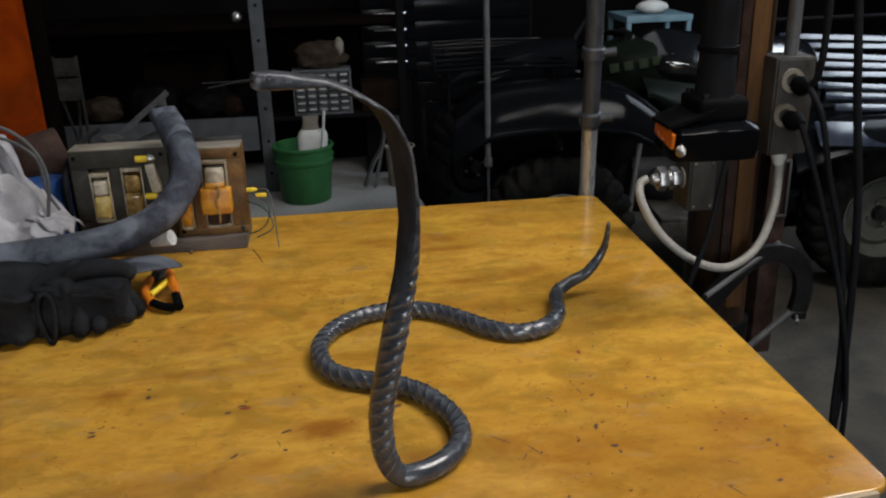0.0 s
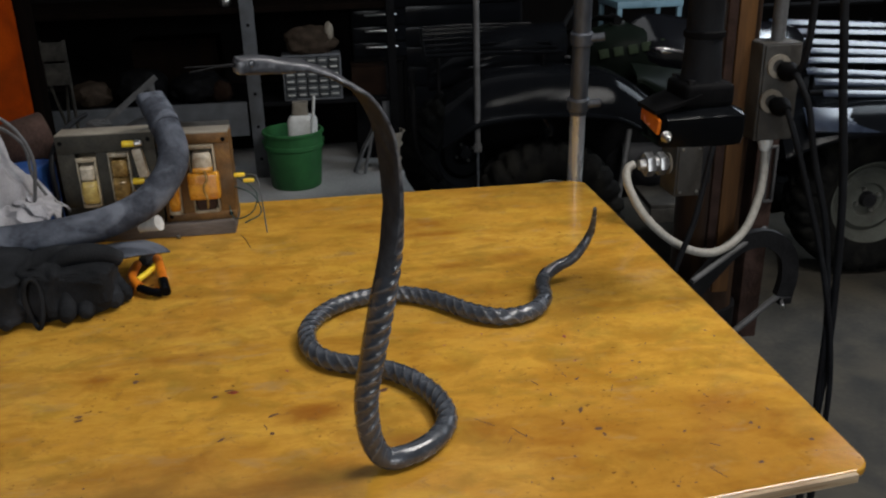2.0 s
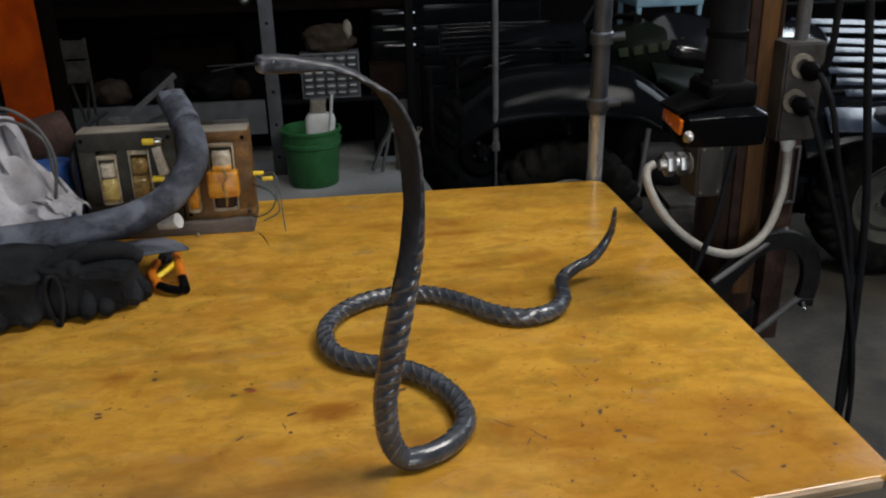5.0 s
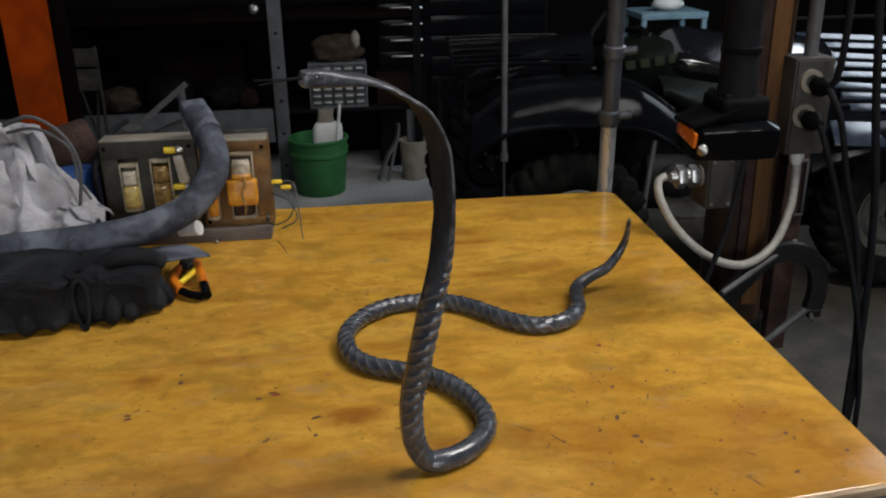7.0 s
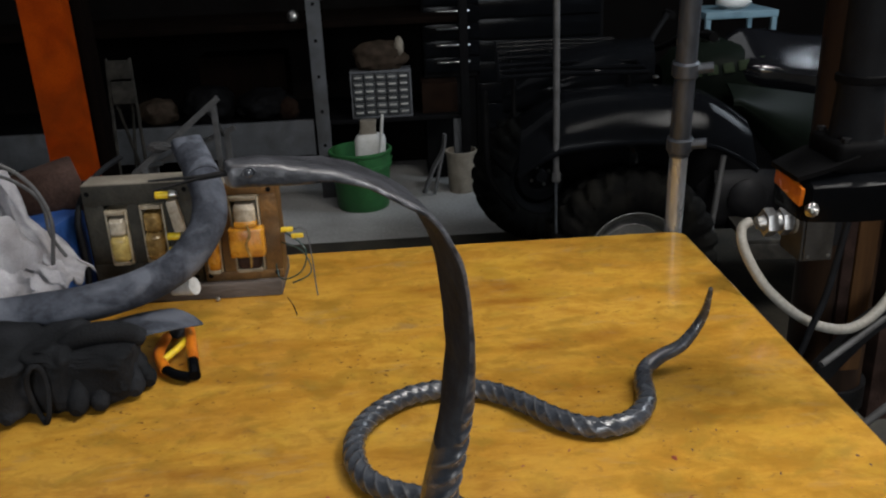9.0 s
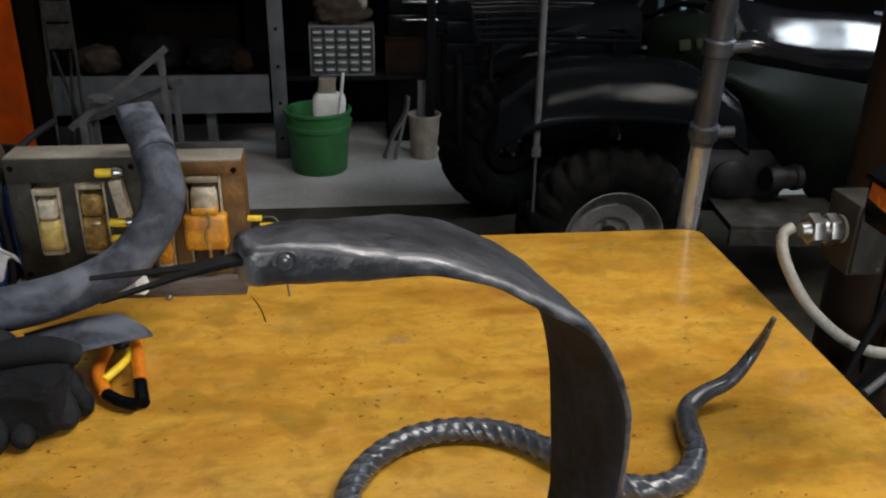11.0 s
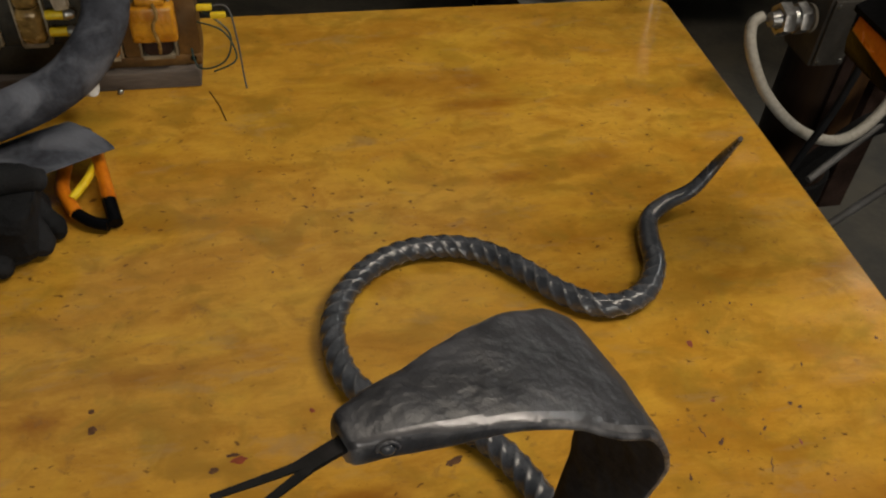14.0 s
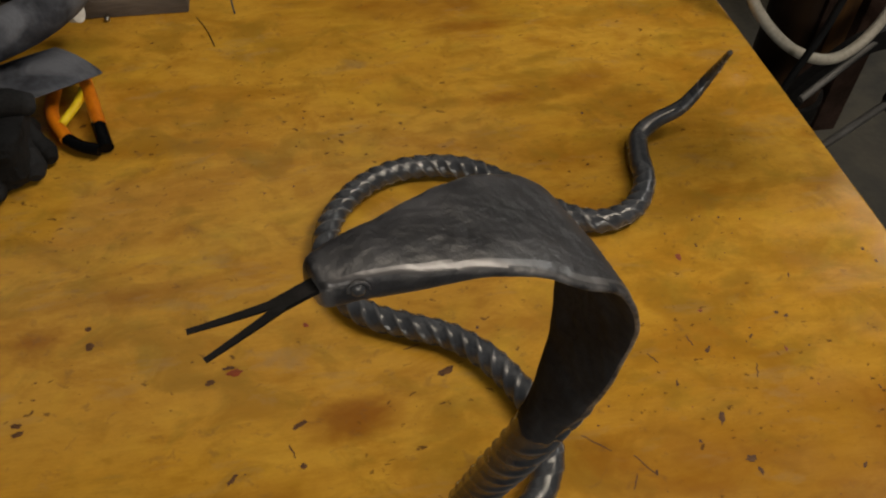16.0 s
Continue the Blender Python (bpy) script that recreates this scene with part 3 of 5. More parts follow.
for i, (x, y, r, red) in enumerate(SPOTS + tuple(MORE)):
    s = part("burn_mark", film(i, r * 0.001, 1.0 + 0.22 * (i % 4)), M_STAINRED if red else M_STAIN, table)
    s.location = (x, y, TZ)
    s.rotation_euler.z = 0.4 * (i % 5)


# ---- the forged snake: one bar, from the tail along the table and up the neck to the head ----
BAR = 0.0138
BED = TZ + 0.0145
PITCH = 0.0186
# x, y, z, half width, half thickness
TAIL = [(0.583, 1.346, 1.044, 0.0032, 0.0032), (0.587, 1.378, 0.985, 0.0068, 0.0068), (0.558, 1.372, 0.945, 0.0095, 0.0092), (0.522, 1.367, 0.928, 0.0108, 0.0105), (0.498, 1.354, 0.917, 0.0122, 0.0118)]
# x, y of the bar where it lies on the table
COIL = [(0.486, 1.322), (0.476, 1.272), (0.448, 1.232), (0.410, 1.217), (0.378, 1.224), (0.345, 1.250), (0.310, 1.291), (0.275, 1.322), (0.235, 1.338), (0.183, 1.338), (0.136, 1.317), (0.098, 1.275),
        (0.080, 1.222), (0.088, 1.162), (0.115, 1.124), (0.155, 1.102), (0.197, 1.080), (0.232, 1.043), (0.257, 0.988), (0.260, 0.936), (0.236, 0.893), (0.200, 0.870)]
# x, y, z, half width, half thickness of the rising neck
NECK = [(0.175, 0.867, BED + 0.002, BAR, BAR), (0.159, 0.865, 0.945, BAR, BAR), (0.155, 0.856, 1.005, BAR, BAR), (0.165, 0.843, 1.070, BAR, BAR), (0.177, 0.828, 1.138, 0.0145, 0.0135), (0.187, 0.821, 1.190, 0.0165, 0.0115)]
# the same for the beaten hood and the head
HOOD = [(0.192, 0.817, 1.228, 0.0220, 0.0085), (0.1935, 0.8145, 1.262, 0.0265, 0.0056), (0.1915, 0.8115, 1.300, 0.0310, 0.0040), (0.1850, 0.8045, 1.339, 0.0340, 0.0034), (0.1695, 0.797, 1.370, 0.0338, 0.0031), (0.150, 0.790, 1.386, 0.0325, 0.0030)]
HEAD = [(0.135, 0.7850, 1.396, 0.0288, 0.0031), (0.120, 0.7800, 1.402, 0.0248, 0.0037), (0.104, 0.7738, 1.4052, 0.0198, 0.0052), (0.088, 0.7675, 1.4074, 0.0155, 0.0070), (0.074, 0.7625, 1.4088, 0.0118, 0.0079), (0.0590, 0.7565, 1.4096, 0.0080, 0.0076)]


def forged_snake():
    def ribbed(i):
        """How strongly the rolled ribs stand out along the coil: worn smooth towards the tail and at the tight bend."""
        return min(1.0, 0.1 + 0.35 * i) if i < 18 else (0.9, 0.7, 0.22, 0.0)[min(3, i - 18)]

    rows = [(*r, 0.0, 2.1) for r in TAIL]
    rows += [(x, y, BED, BAR, BAR, ribbed(i), 2.0) for i, (x, y) in enumerate(COIL)]
    rows += [(*r, rib, 2.0) for r, rib in zip(NECK, (0.2, 0.7, 1, 1, 1, 0.85))]
    rows += [(*r, 0.2 if i == 0 else 0.0, 2.4 + 0.13 * i) for i, r in enumerate(HOOD)]
    rows += [(*r, 0.0, e) for r, e in zip(HEAD, (3.0, 3.1, 3.2, 3.4, 3.5, 3.4))]
    line = spline(rows, 0.0016)
    k, n = len(line), 48
    c = line[:, :3]
    tan = np.gradient(c, axis=0)
    tan /= np.linalg.norm(tan, axis=1)[:, None]
    run = np.r_[0, np.cumsum(np.linalg.norm(np.diff(c, axis=0), axis=1))]
    lift = np.clip((c[:, 2] - BED) / 0.05, 0, 1) * (c[:, 1] < 1.0)
    verts, faces = [], []
    for i in range(k):
        flat = np.cross((0, 0, 1.0), tan[i])
        flat /= max(np.linalg.norm(flat), 1e-6)
        w = flat * (1 - lift[i]) + np.array((0.25, -0.968, 0.0)) * lift[i]
        w -= tan[i] * (w @ tan[i])
        w /= np.linalg.norm(w)
        v = np.cross(tan[i], w)
        a, b, rib, e = line[i, 3:7]
        end = min(1.0, max(0.0, (k - 1 - i) * 0.0016 / 0.004))
        round_off = 0.80 + 0.20 * math.sqrt(1 - (1 - end) ** 2)
        tip = min(1.0, i * 0.0016 / 0.004)
        round_off *= 0.35 + 0.65 * math.sqrt(1 - (1 - tip) ** 2)
        dent = 0.03 * noise.noise(Vector(c[i]) * 45)
        ragged = 1 + 0.045 * noise.noise(Vector((run[i] * 60, 3.0, 0.0))) * (a > 0.022)
        beaten = min(1.0, max(0.0, (c[i, 2] - 1.14) / 0.06)) * lift[i]
        for j in range(n):
            t = 2 * math.pi * j / n
            ct, st = math.cos(t), math.sin(t)
            x = math.copysign(abs(ct) ** (2 / e), ct) * a * (ragged if ct < 0 else 1.0)
            y = math.copysign(abs(st) ** (2 / e), st) * b
            tw = t if t <= math.pi else t - 2 * math.pi
            u = (run[i] / PITCH - 2.0 * tw / math.pi) % 1.0
            ridge = math.exp(-(abs(u - 0.5) / 0.17) ** 2.6)
            seam = math.exp(-(math.sin(t - 1.25) / 0.13) ** 2)
            own = rib * (1 - beaten * (st < -0.1))
            g = 1 + own * ((0.098 + 0.030 * lift[i] + 0.085 * lift[i] * max(0.0, ct) - 0.085 * lift[i] * max(0.0, -st)) * ridge * (1 - 0.8 * seam) + 0.055 * seam - 0.03) + dent * (0.5 + 0.5 * (1 - rib))
            g += (1 - rib) * 0.035 * noise.noise(Vector(c[i] + x * w + y * v) * 55)
            at = Vector(c[i] + x * w)
            hammer = (0.0013 * noise.noise(at * 58) + 0.0004 * noise.noise(at * 140)) * (1 - rib) * lift[i] * abs(st)
            verts.append(c[i] + (x * w + y * v) * g * round_off + v * hammer)
    for i in range(k - 1):
        for j in range(n):
            faces.append((i * n + j, i * n + (j + 1) % n, (i + 1) * n + (j + 1) % n, (i + 1) * n + j))
    faces.append(tuple(range(n - 1, -1, -1)))
    faces.append(tuple((k - 1) * n + j for j in range(n)))
    body = (verts, faces)
    eye1 = lump(0.0735, 0.7500, 1.4112, 0.0026, 0.0016, 0.0027, rough=0.02, cuts=3)
    eye2 = lump(0.0690, 0.7735, 1.4080, 0.0030, 0.0022, 0.0030, rough=0.02, cuts=3)
    lid = [(0.0737 + 0.0034 * math.cos(q), 0.7504, 1.4112 + 0.0033 * math.sin(q)) for q in np.linspace(radians(-10), radians(200), 22)]
    brow = sweep(lid, 0.0007, 8, up=(0, 1, 0))
    blade = [(-0.9, -0.30), (0.9, -0.30), (1.0, 0.0), (0.9, 0.30), (-0.9, 0.30), (-1.0, 0.0)]

    def prong(points, r0, r1):
        ln = spline(points, 0.003)
        return sweep(ln, np.linspace(r0, r1, len(ln)), section=blade)

    root = prong([(0.066, 0.7575, 1.4105), (0.058, 0.7535, 1.4108), (0.0455, 0.7470, 1.4108)], 0.0034, 0.0031)
    fork1 = prong([(0.0490, 0.7492, 1.4112), (0.0360, 0.7452, 1.4118), (0.0195, 0.7408, 1.4124)], 0.0019, 0.0011)
    fork2 = prong([(0.0490, 0.7470, 1.4112), (0.0380, 0.7396, 1.4106), (0.0245, 0.7312, 1.4096)], 0.0019, 0.0011)
    steel = join(body, eye1, eye2, brow)
    whole = join(steel, root, fork1, fork2)
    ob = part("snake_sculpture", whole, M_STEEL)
    for m in (M_TONGUE, M_SCALE, M_HOODSHADE, M_RIDGEGLINT):
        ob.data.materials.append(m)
    eyes = len(body[1]) + len(eye1[1]) + len(eye2[1])
    for p in ob.data.polygons:
        if p.index >= len(steel[1]):
            p.material_index = 1
        elif p.index >= eyes:
            p.material_index = 2
        elif p.index < len(body[1]):
            side = p.index % n
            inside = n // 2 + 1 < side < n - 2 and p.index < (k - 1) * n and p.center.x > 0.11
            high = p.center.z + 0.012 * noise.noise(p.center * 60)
            if inside and high > 1.175:  # the inside's shade is put into a dull steel of its own
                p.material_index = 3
            elif high > 1.212:
                p.material_index = 2
                turned = min(side, n - side) / n  # near cheek ridge: polish and its highlight put into a brighter steel
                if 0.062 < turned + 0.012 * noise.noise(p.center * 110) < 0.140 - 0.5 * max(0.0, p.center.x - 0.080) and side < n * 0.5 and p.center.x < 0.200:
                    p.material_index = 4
    ob.data.set_sharp_from_angle(angle=radians(60))
    return tagged(ob, "forged grey steel rebar snake with flat hood and forked tongue", "sculpture")


forged_snake()


# ---- things lying on the table ----
hose = thing("rubber_hose", "thick dusty grey bent rubber hose lying over the gloves", "hose")
hl = spline([(-0.66, 1.47, 0.998), (-0.45, 1.49, 1.004), (-0.31, 1.53, 1.006), (-0.215, 1.57, 1.030), (-0.166, 1.615, 1.075), (-0.160, 1.66, 1.115), (-0.180, 1.71, 1.154), (-0.199, 1.745, 1.180)], 0.008)
hr = [0.0285 + 0.0012 * noise.noise(Vector(p) * 18) for p in hl]
part("tube", sweep(hl, hr, 24), M_RUBBERGREY, hose, "chalky scuffed grey rubber")
part("neck_ring", sweep(np.array(hl)[-9:-6], 0.0300, 24), M_RUBBERGREY, hose)
part("flat_end", sweep(spline([hl[-4], hl[-1], hl[-1] + (hl[-1] - hl[-4]) * 1.0], 0.006), 0.024, section=[(math.copysign(abs(math.cos(t)) ** 0.45, math.cos(t)) * 1.12, math.copysign(abs(math.sin(t)) ** 0.45, math.sin(t)) * 0.62) for t in np.linspace(0, 2 * math.pi, 24, endpoint=False)]), M_RUBBERGREY, hose, "pressed flat end")


def boxy(cx, cy, cz, rx, ry, rz, seed, e=0.40, folds=0.11):
    """A stiff folded leather body: a rounded box with creases, lying flat on the table."""
    bm = bmesh.new()
    bmesh.ops.create_icosphere(bm, subdivisions=5, radius=1.0)
    for q in bm.verts:
        d = q.co.normalized()
        s = [math.copysign(abs(k) ** e, k) for k in d]
        m = max(1e-6, max(abs(k) for k in s))
        k = 1 + folds * noise.noise(Vector(s) * 1.7 + Vector((seed, 0, seed))) + folds * 0.5 * noise.noise(Vector((s[0] * 1.2 + s[2] * 2, s[1], s[2] * 4)) + Vector((0, seed, 1)))
        k += 0.035 * noise.noise(Vector((s[0] * 3, s[1] * 3, s[2] * 7 + s[0] * 4)) + Vector((seed, 2, 0))) - 0.05 * max(0.0, noise.noise(Vector((s[0] * 2 + s[2] * 3, s[1] * 2, s[2])) + Vector((4, seed, 0))))
        q.co = Vector((cx + s[0] * rx * k, cy + s[1] * ry * k, max(TZ + 0.0006, cz + s[2] * rz * k)))
    return bm


def flat_glove(label, body, fingers, seed):
    """A limp glove: a folded palm and bent fingers that hang from it down to the table."""
    g = thing("work_glove", label, "glove", group="work gloves")
    part("palm", boxy(*body, seed), M_GLOVE, g)
    for x, y, r, dx, dy, top in fingers:
        ln = spline([(x + dx, y + dy, top), (x + dx * 0.55, y + dy * 0.5, top * 0.55 + 0.45 * (TZ + r)), (x + dx * 0.15, y + dy * 0.12, TZ + r * 1.25), (x, y - r * 0.5, TZ + r * 0.92)], 0.004)
        k = len(ln)
        rad = [r * (0.92 + 0.14 * noise.noise(Vector((i * 0.35, seed, x * 30)))) * min(1.0, 0.45 + 0.55 * math.sqrt(max(0.0, (k - 1 - i) / 3))) for i in range(k)]
        part("finger", sweep(ln, rad, 16), M_GLOVE, g)
    return g


g1 = flat_glove("black leather work glove with curled fingers beside the pliers", (-0.300, 1.428, 0.944, 0.056, 0.058, 0.044),
                ((-0.314, 1.352, 0.0155, -0.002, 0.055, 0.962), (-0.286, 1.364, 0.0150, 0.000, 0.060, 0.968), (-0.243, 1.394, 0.0175, -0.028, 0.045, 0.962), (-0.229, 1.424, 0.0150, -0.045, 0.030, 0.968)), 2.1)
slit = [(-0.3580 + 0.0125 * math.cos(a), 1.345 + 0.006 * math.sin(2 * a), 0.946 + 0.044 * math.sin(a)) for a in np.linspace(0, 2 * math.pi, 30)]
part("cuff_rim", sweep(slit, 0.0040, 8, up=(0, 1, 0), caps=False), M_GLOVE, g1, "rolled rim of the open cuff")
part("cuff_inside", boxy(-0.358, 1.430, 0.947, 0.040, 0.076, 0.050, 6.6), M_GLOVE, g1)
fold = spline([(-0.345, 1.405, 0.985), (-0.310, 1.412, 1.000), (-0.268, 1.430, 0.994), (-0.240, 1.450, 0.975)], 0.005)
part("palm_fold", sweep(fold, [0.012 + 0.006 * math.sin(math.pi * i / 26) for i in range(len(fold))], 14), M_GLOVE, g1, "raised fold of leather")
flat_glove("stiff black leather work glove lying under the hose", (-0.486, 1.415, 0.953, 0.110, 0.088, 0.055),
                ((-0.404, 1.338, 0.0150, -0.010, 0.045, 0.960), (-0.445, 1.328, 0.0170, -0.006, 0.050, 0.968), (-0.500, 1.322, 0.0175, 0.0, 0.050, 0.970), (-0.560, 1.328, 0.0180, 0.004, 0.050, 0.965)), 5.3)
part("cuff_flap", sweep(spline([(-0.31, 1.490, 0.962), (-0.25, 1.520, 0.964), (-0.203, 1.570, 0.948)], 0.006), 0.044, section=[(math.cos(t), math.sin(t) * 0.16) for t in np.linspace(0, 2 * math.pi, 20, endpoint=False)]), M_RUBBERGREY, g1, "grey cuff flap")

pl = thing("pliers", "orange-handled pliers with yellow inner grips half under a glove", "pliers")
part("handle", sweep(spline([(-0.203, 1.575, 0.921), (-0.190, 1.525, 0.923), (-0.176, 1.470, 0.919)], 0.006), 0.0085, 14), M_HANDLE_O, pl, "orange plastic grip")
part("handle", sweep(spline([(-0.238, 1.560, 0.917), (-0.236, 1.500, 0.918), (-0.215, 1.455, 0.914)], 0.006), 0.0085, 14), M_HANDLE_O, pl, "orange plastic grip")
part("inner_grip", sweep(spline([(-0.200, 1.545, 0.921), (-0.207, 1.510, 0.922), (-0.222, 1.476, 0.920)], 0.006), 0.0055, 12), M_YELLOW, pl, "yellow soft grip")
part("tip", sweep(spline([(-0.178, 1.474, 0.918), (-0.172, 1.452, 0.915), (-0.167, 1.434, 0.911)], 0.006), 0.0090, 14), M_BLACKGLOSS, pl, "black end cap")
part("tip", sweep(spline([(-0.217, 1.458, 0.913), (-0.196, 1.440, 0.912), (-0.175, 1.432, 0.911)], 0.006), 0.0078, 14), M_BLACKGLOSS, pl, "black end cap")
part("jaw", lump(-0.225, 1.60, 0.914, 0.016, 0.035, 0.010, 2, 0.1), M_CLAMP, pl)


def coil_rings(za, zb, a, b, e=4.5, n=24):
    """Squarish wound layers, each slightly proud of or behind the next."""
    rings = []
    for q in range(15):
        g = (0.86, 0.95)[min(1, q)] if q < 2 else (0.93, 0.84)[q - 13] if q > 12 else 0.985 + 0.03 * (q % 2) + 0.03 * math.sin(math.pi * q / 14)
        rings.append([(math.copysign(abs(math.cos(2 * math.pi * j / n)) ** (2 / e), math.cos(2 * math.pi * j / n)) * a * g, math.copysign(abs(math.sin(2 * math.pi * j / n)) ** (2 / e), math.sin(2 * math.pi * j / n)) * b * g, za + (zb - za) * q / 14) for j in range(n)])
    return rings


def transformer(at, w, h, core, slots, label):
    """A laminated core standing on edge: bars round upright windows, each window with a bobbin and its coils."""
    t = thing("transformer", label, "transformer", at, 0, "transformers")
    d = 0.062
    zs0, zs1 = min(s[2] for s in slots), max(s[3] for s in slots)
    part("core_bar", block(0, w, 0, d, 0, zs0, 0.003), core, t)
    part("core_bar", block(0, w, 0, d, zs1, h, 0.003), core, t)
    xs = [0.0] + [v for s in slots for v in s[:2]] + [w]
    for a, b in zip(xs[0::2], xs[1::2]):
        part("core_bar", block(a, b, 0.0015, d, zs0 - 0.001, zs1 + 0.001, 0.002), core, t)
    part("backing", block(0.004, w - 0.004, d, d + 0.004, 0.004, h - 0.004, 0.001), M_BLACK, t)
    part("top_face", block(0.001, w - 0.001, 0.002, d - 0.002, h - 0.001, h + 0.002, 0.001), M_CREAM, t, "pale plate on top of the core")
    for x0, x1, z0, z1, m0, m1 in slots:
        xm, r = (x0 + x1) / 2, (x1 - x0) / 2
        zm = z0 + (z1 - z0) * 0.54
        for a, b in ((x0 + 0.001, x0 + 0.0045), (x1 - 0.0045, x1 - 0.001)):
            part("bobbin_cheek", block(a, b, -0.004, 0.045, z0 + 0.001, z1 - 0.001, 0.001), M_BOBBIN, t, "cream bobbin cheek")
        part("bobbin_foot", block(x0 + 0.005, x1 - 0.005, -0.012, 0.045, z0 + 0.001, z0 + 0.008, 0.002), M_BOBBIN, t)
        part("bobbin_head", block(x0 + 0.005, x1 - 0.005, -0.008, 0.045, z1 - 0.009, z1 - 0.001, 0.0025), M_BOBBIN, t)
        for za, zb, m, k in ((z0 + 0.009, zm, m0, 1.0), (zm + 0.001, z1 - 0.016, m1, 0.90)):
            part("coil", moved(loft(coil_rings(za, zb, r * 0.80 * k, 0.026 * k)), pose(xm, 0.010, 0)), m, t)
    for x in (0.010, w - 0.012):
        for z in (0.012, h - 0.014):
            part("bolt_hole", moved(lathe([(0.0, 0.0), (0.0045, 0.0), (0.0045, 0.0012), (0.0, 0.0012)], 10), pose(x, 0.0, z, 90)), M_BLACK, t)
    return t


base = part("wooden_base", block(-0.418, -0.070, 1.742, 1.875, TZ, TZ + 0.029, 0.004), M_TIMBERBASE)
tagged(base, "greyed wooden base board under two transformers", "board")
tr1 = transformer((-0.404, 1.757, TZ + 0.029), 0.192, 0.195, M_CORE_G, ((0.034, 0.074, 0.046, 0.150, M_COIL_Y, M_COIL_W), (0.096, 0.140, 0.046, 0.158, M_BRASS, M_BRASS)), "dark grey transformer with pale and golden coils")
tr2 = transformer((-0.209, 1.757, TZ + 0.029), 0.144, 0.186, M_CORE_B, ((0.007, 0.036, 0.018, 0.160, M_COIL_O, M_BRASS), (0.058, 0.113, 0.018, 0.164, M_RUST, M_COIL_W)), "brown varnished transformer with an orange taped coil")
part("tape_wrap", block(0.054, 0.117, -0.020, 0.012, 0.050, 0.106, 0.006, 3), M_COIL_O, tr2, "orange tape wrap")
part("tape_flap", block(0.066, 0.106, -0.017, 0.010, 0.1065, 0.118, 0.004, 2), M_COIL_O, tr2)
part("lead", sweep(spline([(0.090, -0.019, 0.112), (0.094, -0.023, 0.096), (0.086, -0.024, 0.078), (0.090, -0.021, 0.052), (0.088, -0.012, 0.030)], 0.004), 0.0026, 8), M_BRASS, tr2)
part("end_plate", block(0.002, 0.142, 0.067, 0.072, 0.03, 0.196, 0.003), M_BEIGEBOX, tr2, "pale metal end plate")
for x, z in ((0.142, 0.176), (0.152, 0.098), (0.152, 0.072)):
    part("terminal", moved(lathe([(0, 0), (0.0062, 0), (0.0068, 0.003), (0.0068, 0.021), (0.006, 0.024), (0, 0.024)], 12), pose(x - 0.010, -0.012, z, 0, 90, 0)), M_YELLOW, tr1, "yellow crimp terminal")
    part("terminal_lug", moved(lathe([(0, 0), (0.0075, 0), (0.0085, 0.004), (0.005, 0.014), (0, 0.014)], 12), pose(x + 0.014, -0.012, z, 0, 90, 0)), M_SILVER, tr1, "bright terminal lug")
part("capacitor", moved(block(-0.010, 0.010, -0.008, 0.008, 0, 0.060, 0.004), pose(0.166, -0.010, 0.106, 0, -8, 0)), M_COIL_W, tr1, "pale ceramic capacitor")

wires = thing("wire_bundle", "loose green and clear wires beside a transformer", "wires", (-0.05, 1.76, TZ))
for i, (c, pts) in enumerate(((M_WIREGREEN, [(-0.01, 0, 0.12), (0.03, -0.02, 0.09), (0.02, -0.03, 0.05), (-0.02, -0.02, 0.035), (-0.03, 0.01, 0.07)]), (M_WIREGREEN, [(-0.02, 0, 0.10), (0.02, 0.01, 0.075), (0.035, -0.01, 0.04), (0.0, -0.01, 0.02)]),
                             (M_GREYMETAL, [(0.0, 0, 0.12), (0.03, 0.0, 0.12), (0.04, -0.02, 0.08), (0.044, -0.03, 0.02), (0.046, -0.032, 0.002)]))):
    part("wire", sweep(spline(pts, 0.005), 0.0014, 8), c, wires)
for x, z in ((0.0, 0.125), (0.018, 0.112)):
    part("spade_terminal", block(x - 0.012, x + 0.010, -0.012, -0.004, z - 0.004, z + 0.004, 0.002), M_YELLOW, wires, "yellow spade terminal")


def cloth(name, nx, ny, fn, material, label, category):
    v, f = [], []
    for j in range(ny):
        for i in range(nx):
            v.append(fn(i / (nx - 1), j / (ny - 1)))
    for j in range(ny - 1):
        for i in range(nx - 1):
            f.append((j * nx + i, j * nx + i + 1, (j + 1) * nx + i + 1, (j + 1) * nx + i))
    ob = part(name, (v, f), material)
    so = ob.modifiers.new("thickness", "SOLIDIFY")
    so.thickness = 0.003
    return tagged(ob, label, category)


def rag_shape(u, v):
    x = -0.66 + 0.285 * u
    top = float(np.interp(u, (0.0, 0.60, 0.70, 1.0), (1.19, 1.18, 1.105, 1.02)))
    z = 0.99 + (top - 0.99) * math.sin(min(1.0, v * 1.25) * math.pi / 2)
    y = 1.515 + 0.16 * v
    q = Vector((x * 9, v * 3.0, 1.0))
    return (x + 0.018 * noise.noise(q * 1.5), y + 0.045 * noise.noise(q) + 0.03 * noise.noise(q * 2.7) + 0.012 * noise.noise(q * 6.3), z + 0.03 * noise.noise(q * 1.3 + Vector((3, 1, 0))) + 0.016 * noise.noise(q * 3.3) + 0.007 * noise.noise(q * 7.1))


cloth("cotton_rag", 48, 34, rag_shape, M_RAG, "crumpled dirty white cotton rag heaped behind the hose", "rag")
part("grey_rag", lump(-0.54, 1.61, 1.01, 0.13, 0.075, 0.125, 7.0, 0.25, 2.6, 4, TZ), M_RAG)
tagged(bpy.data.objects["grey_rag"], "greyish cotton rag bundle under a cloth", "rag")
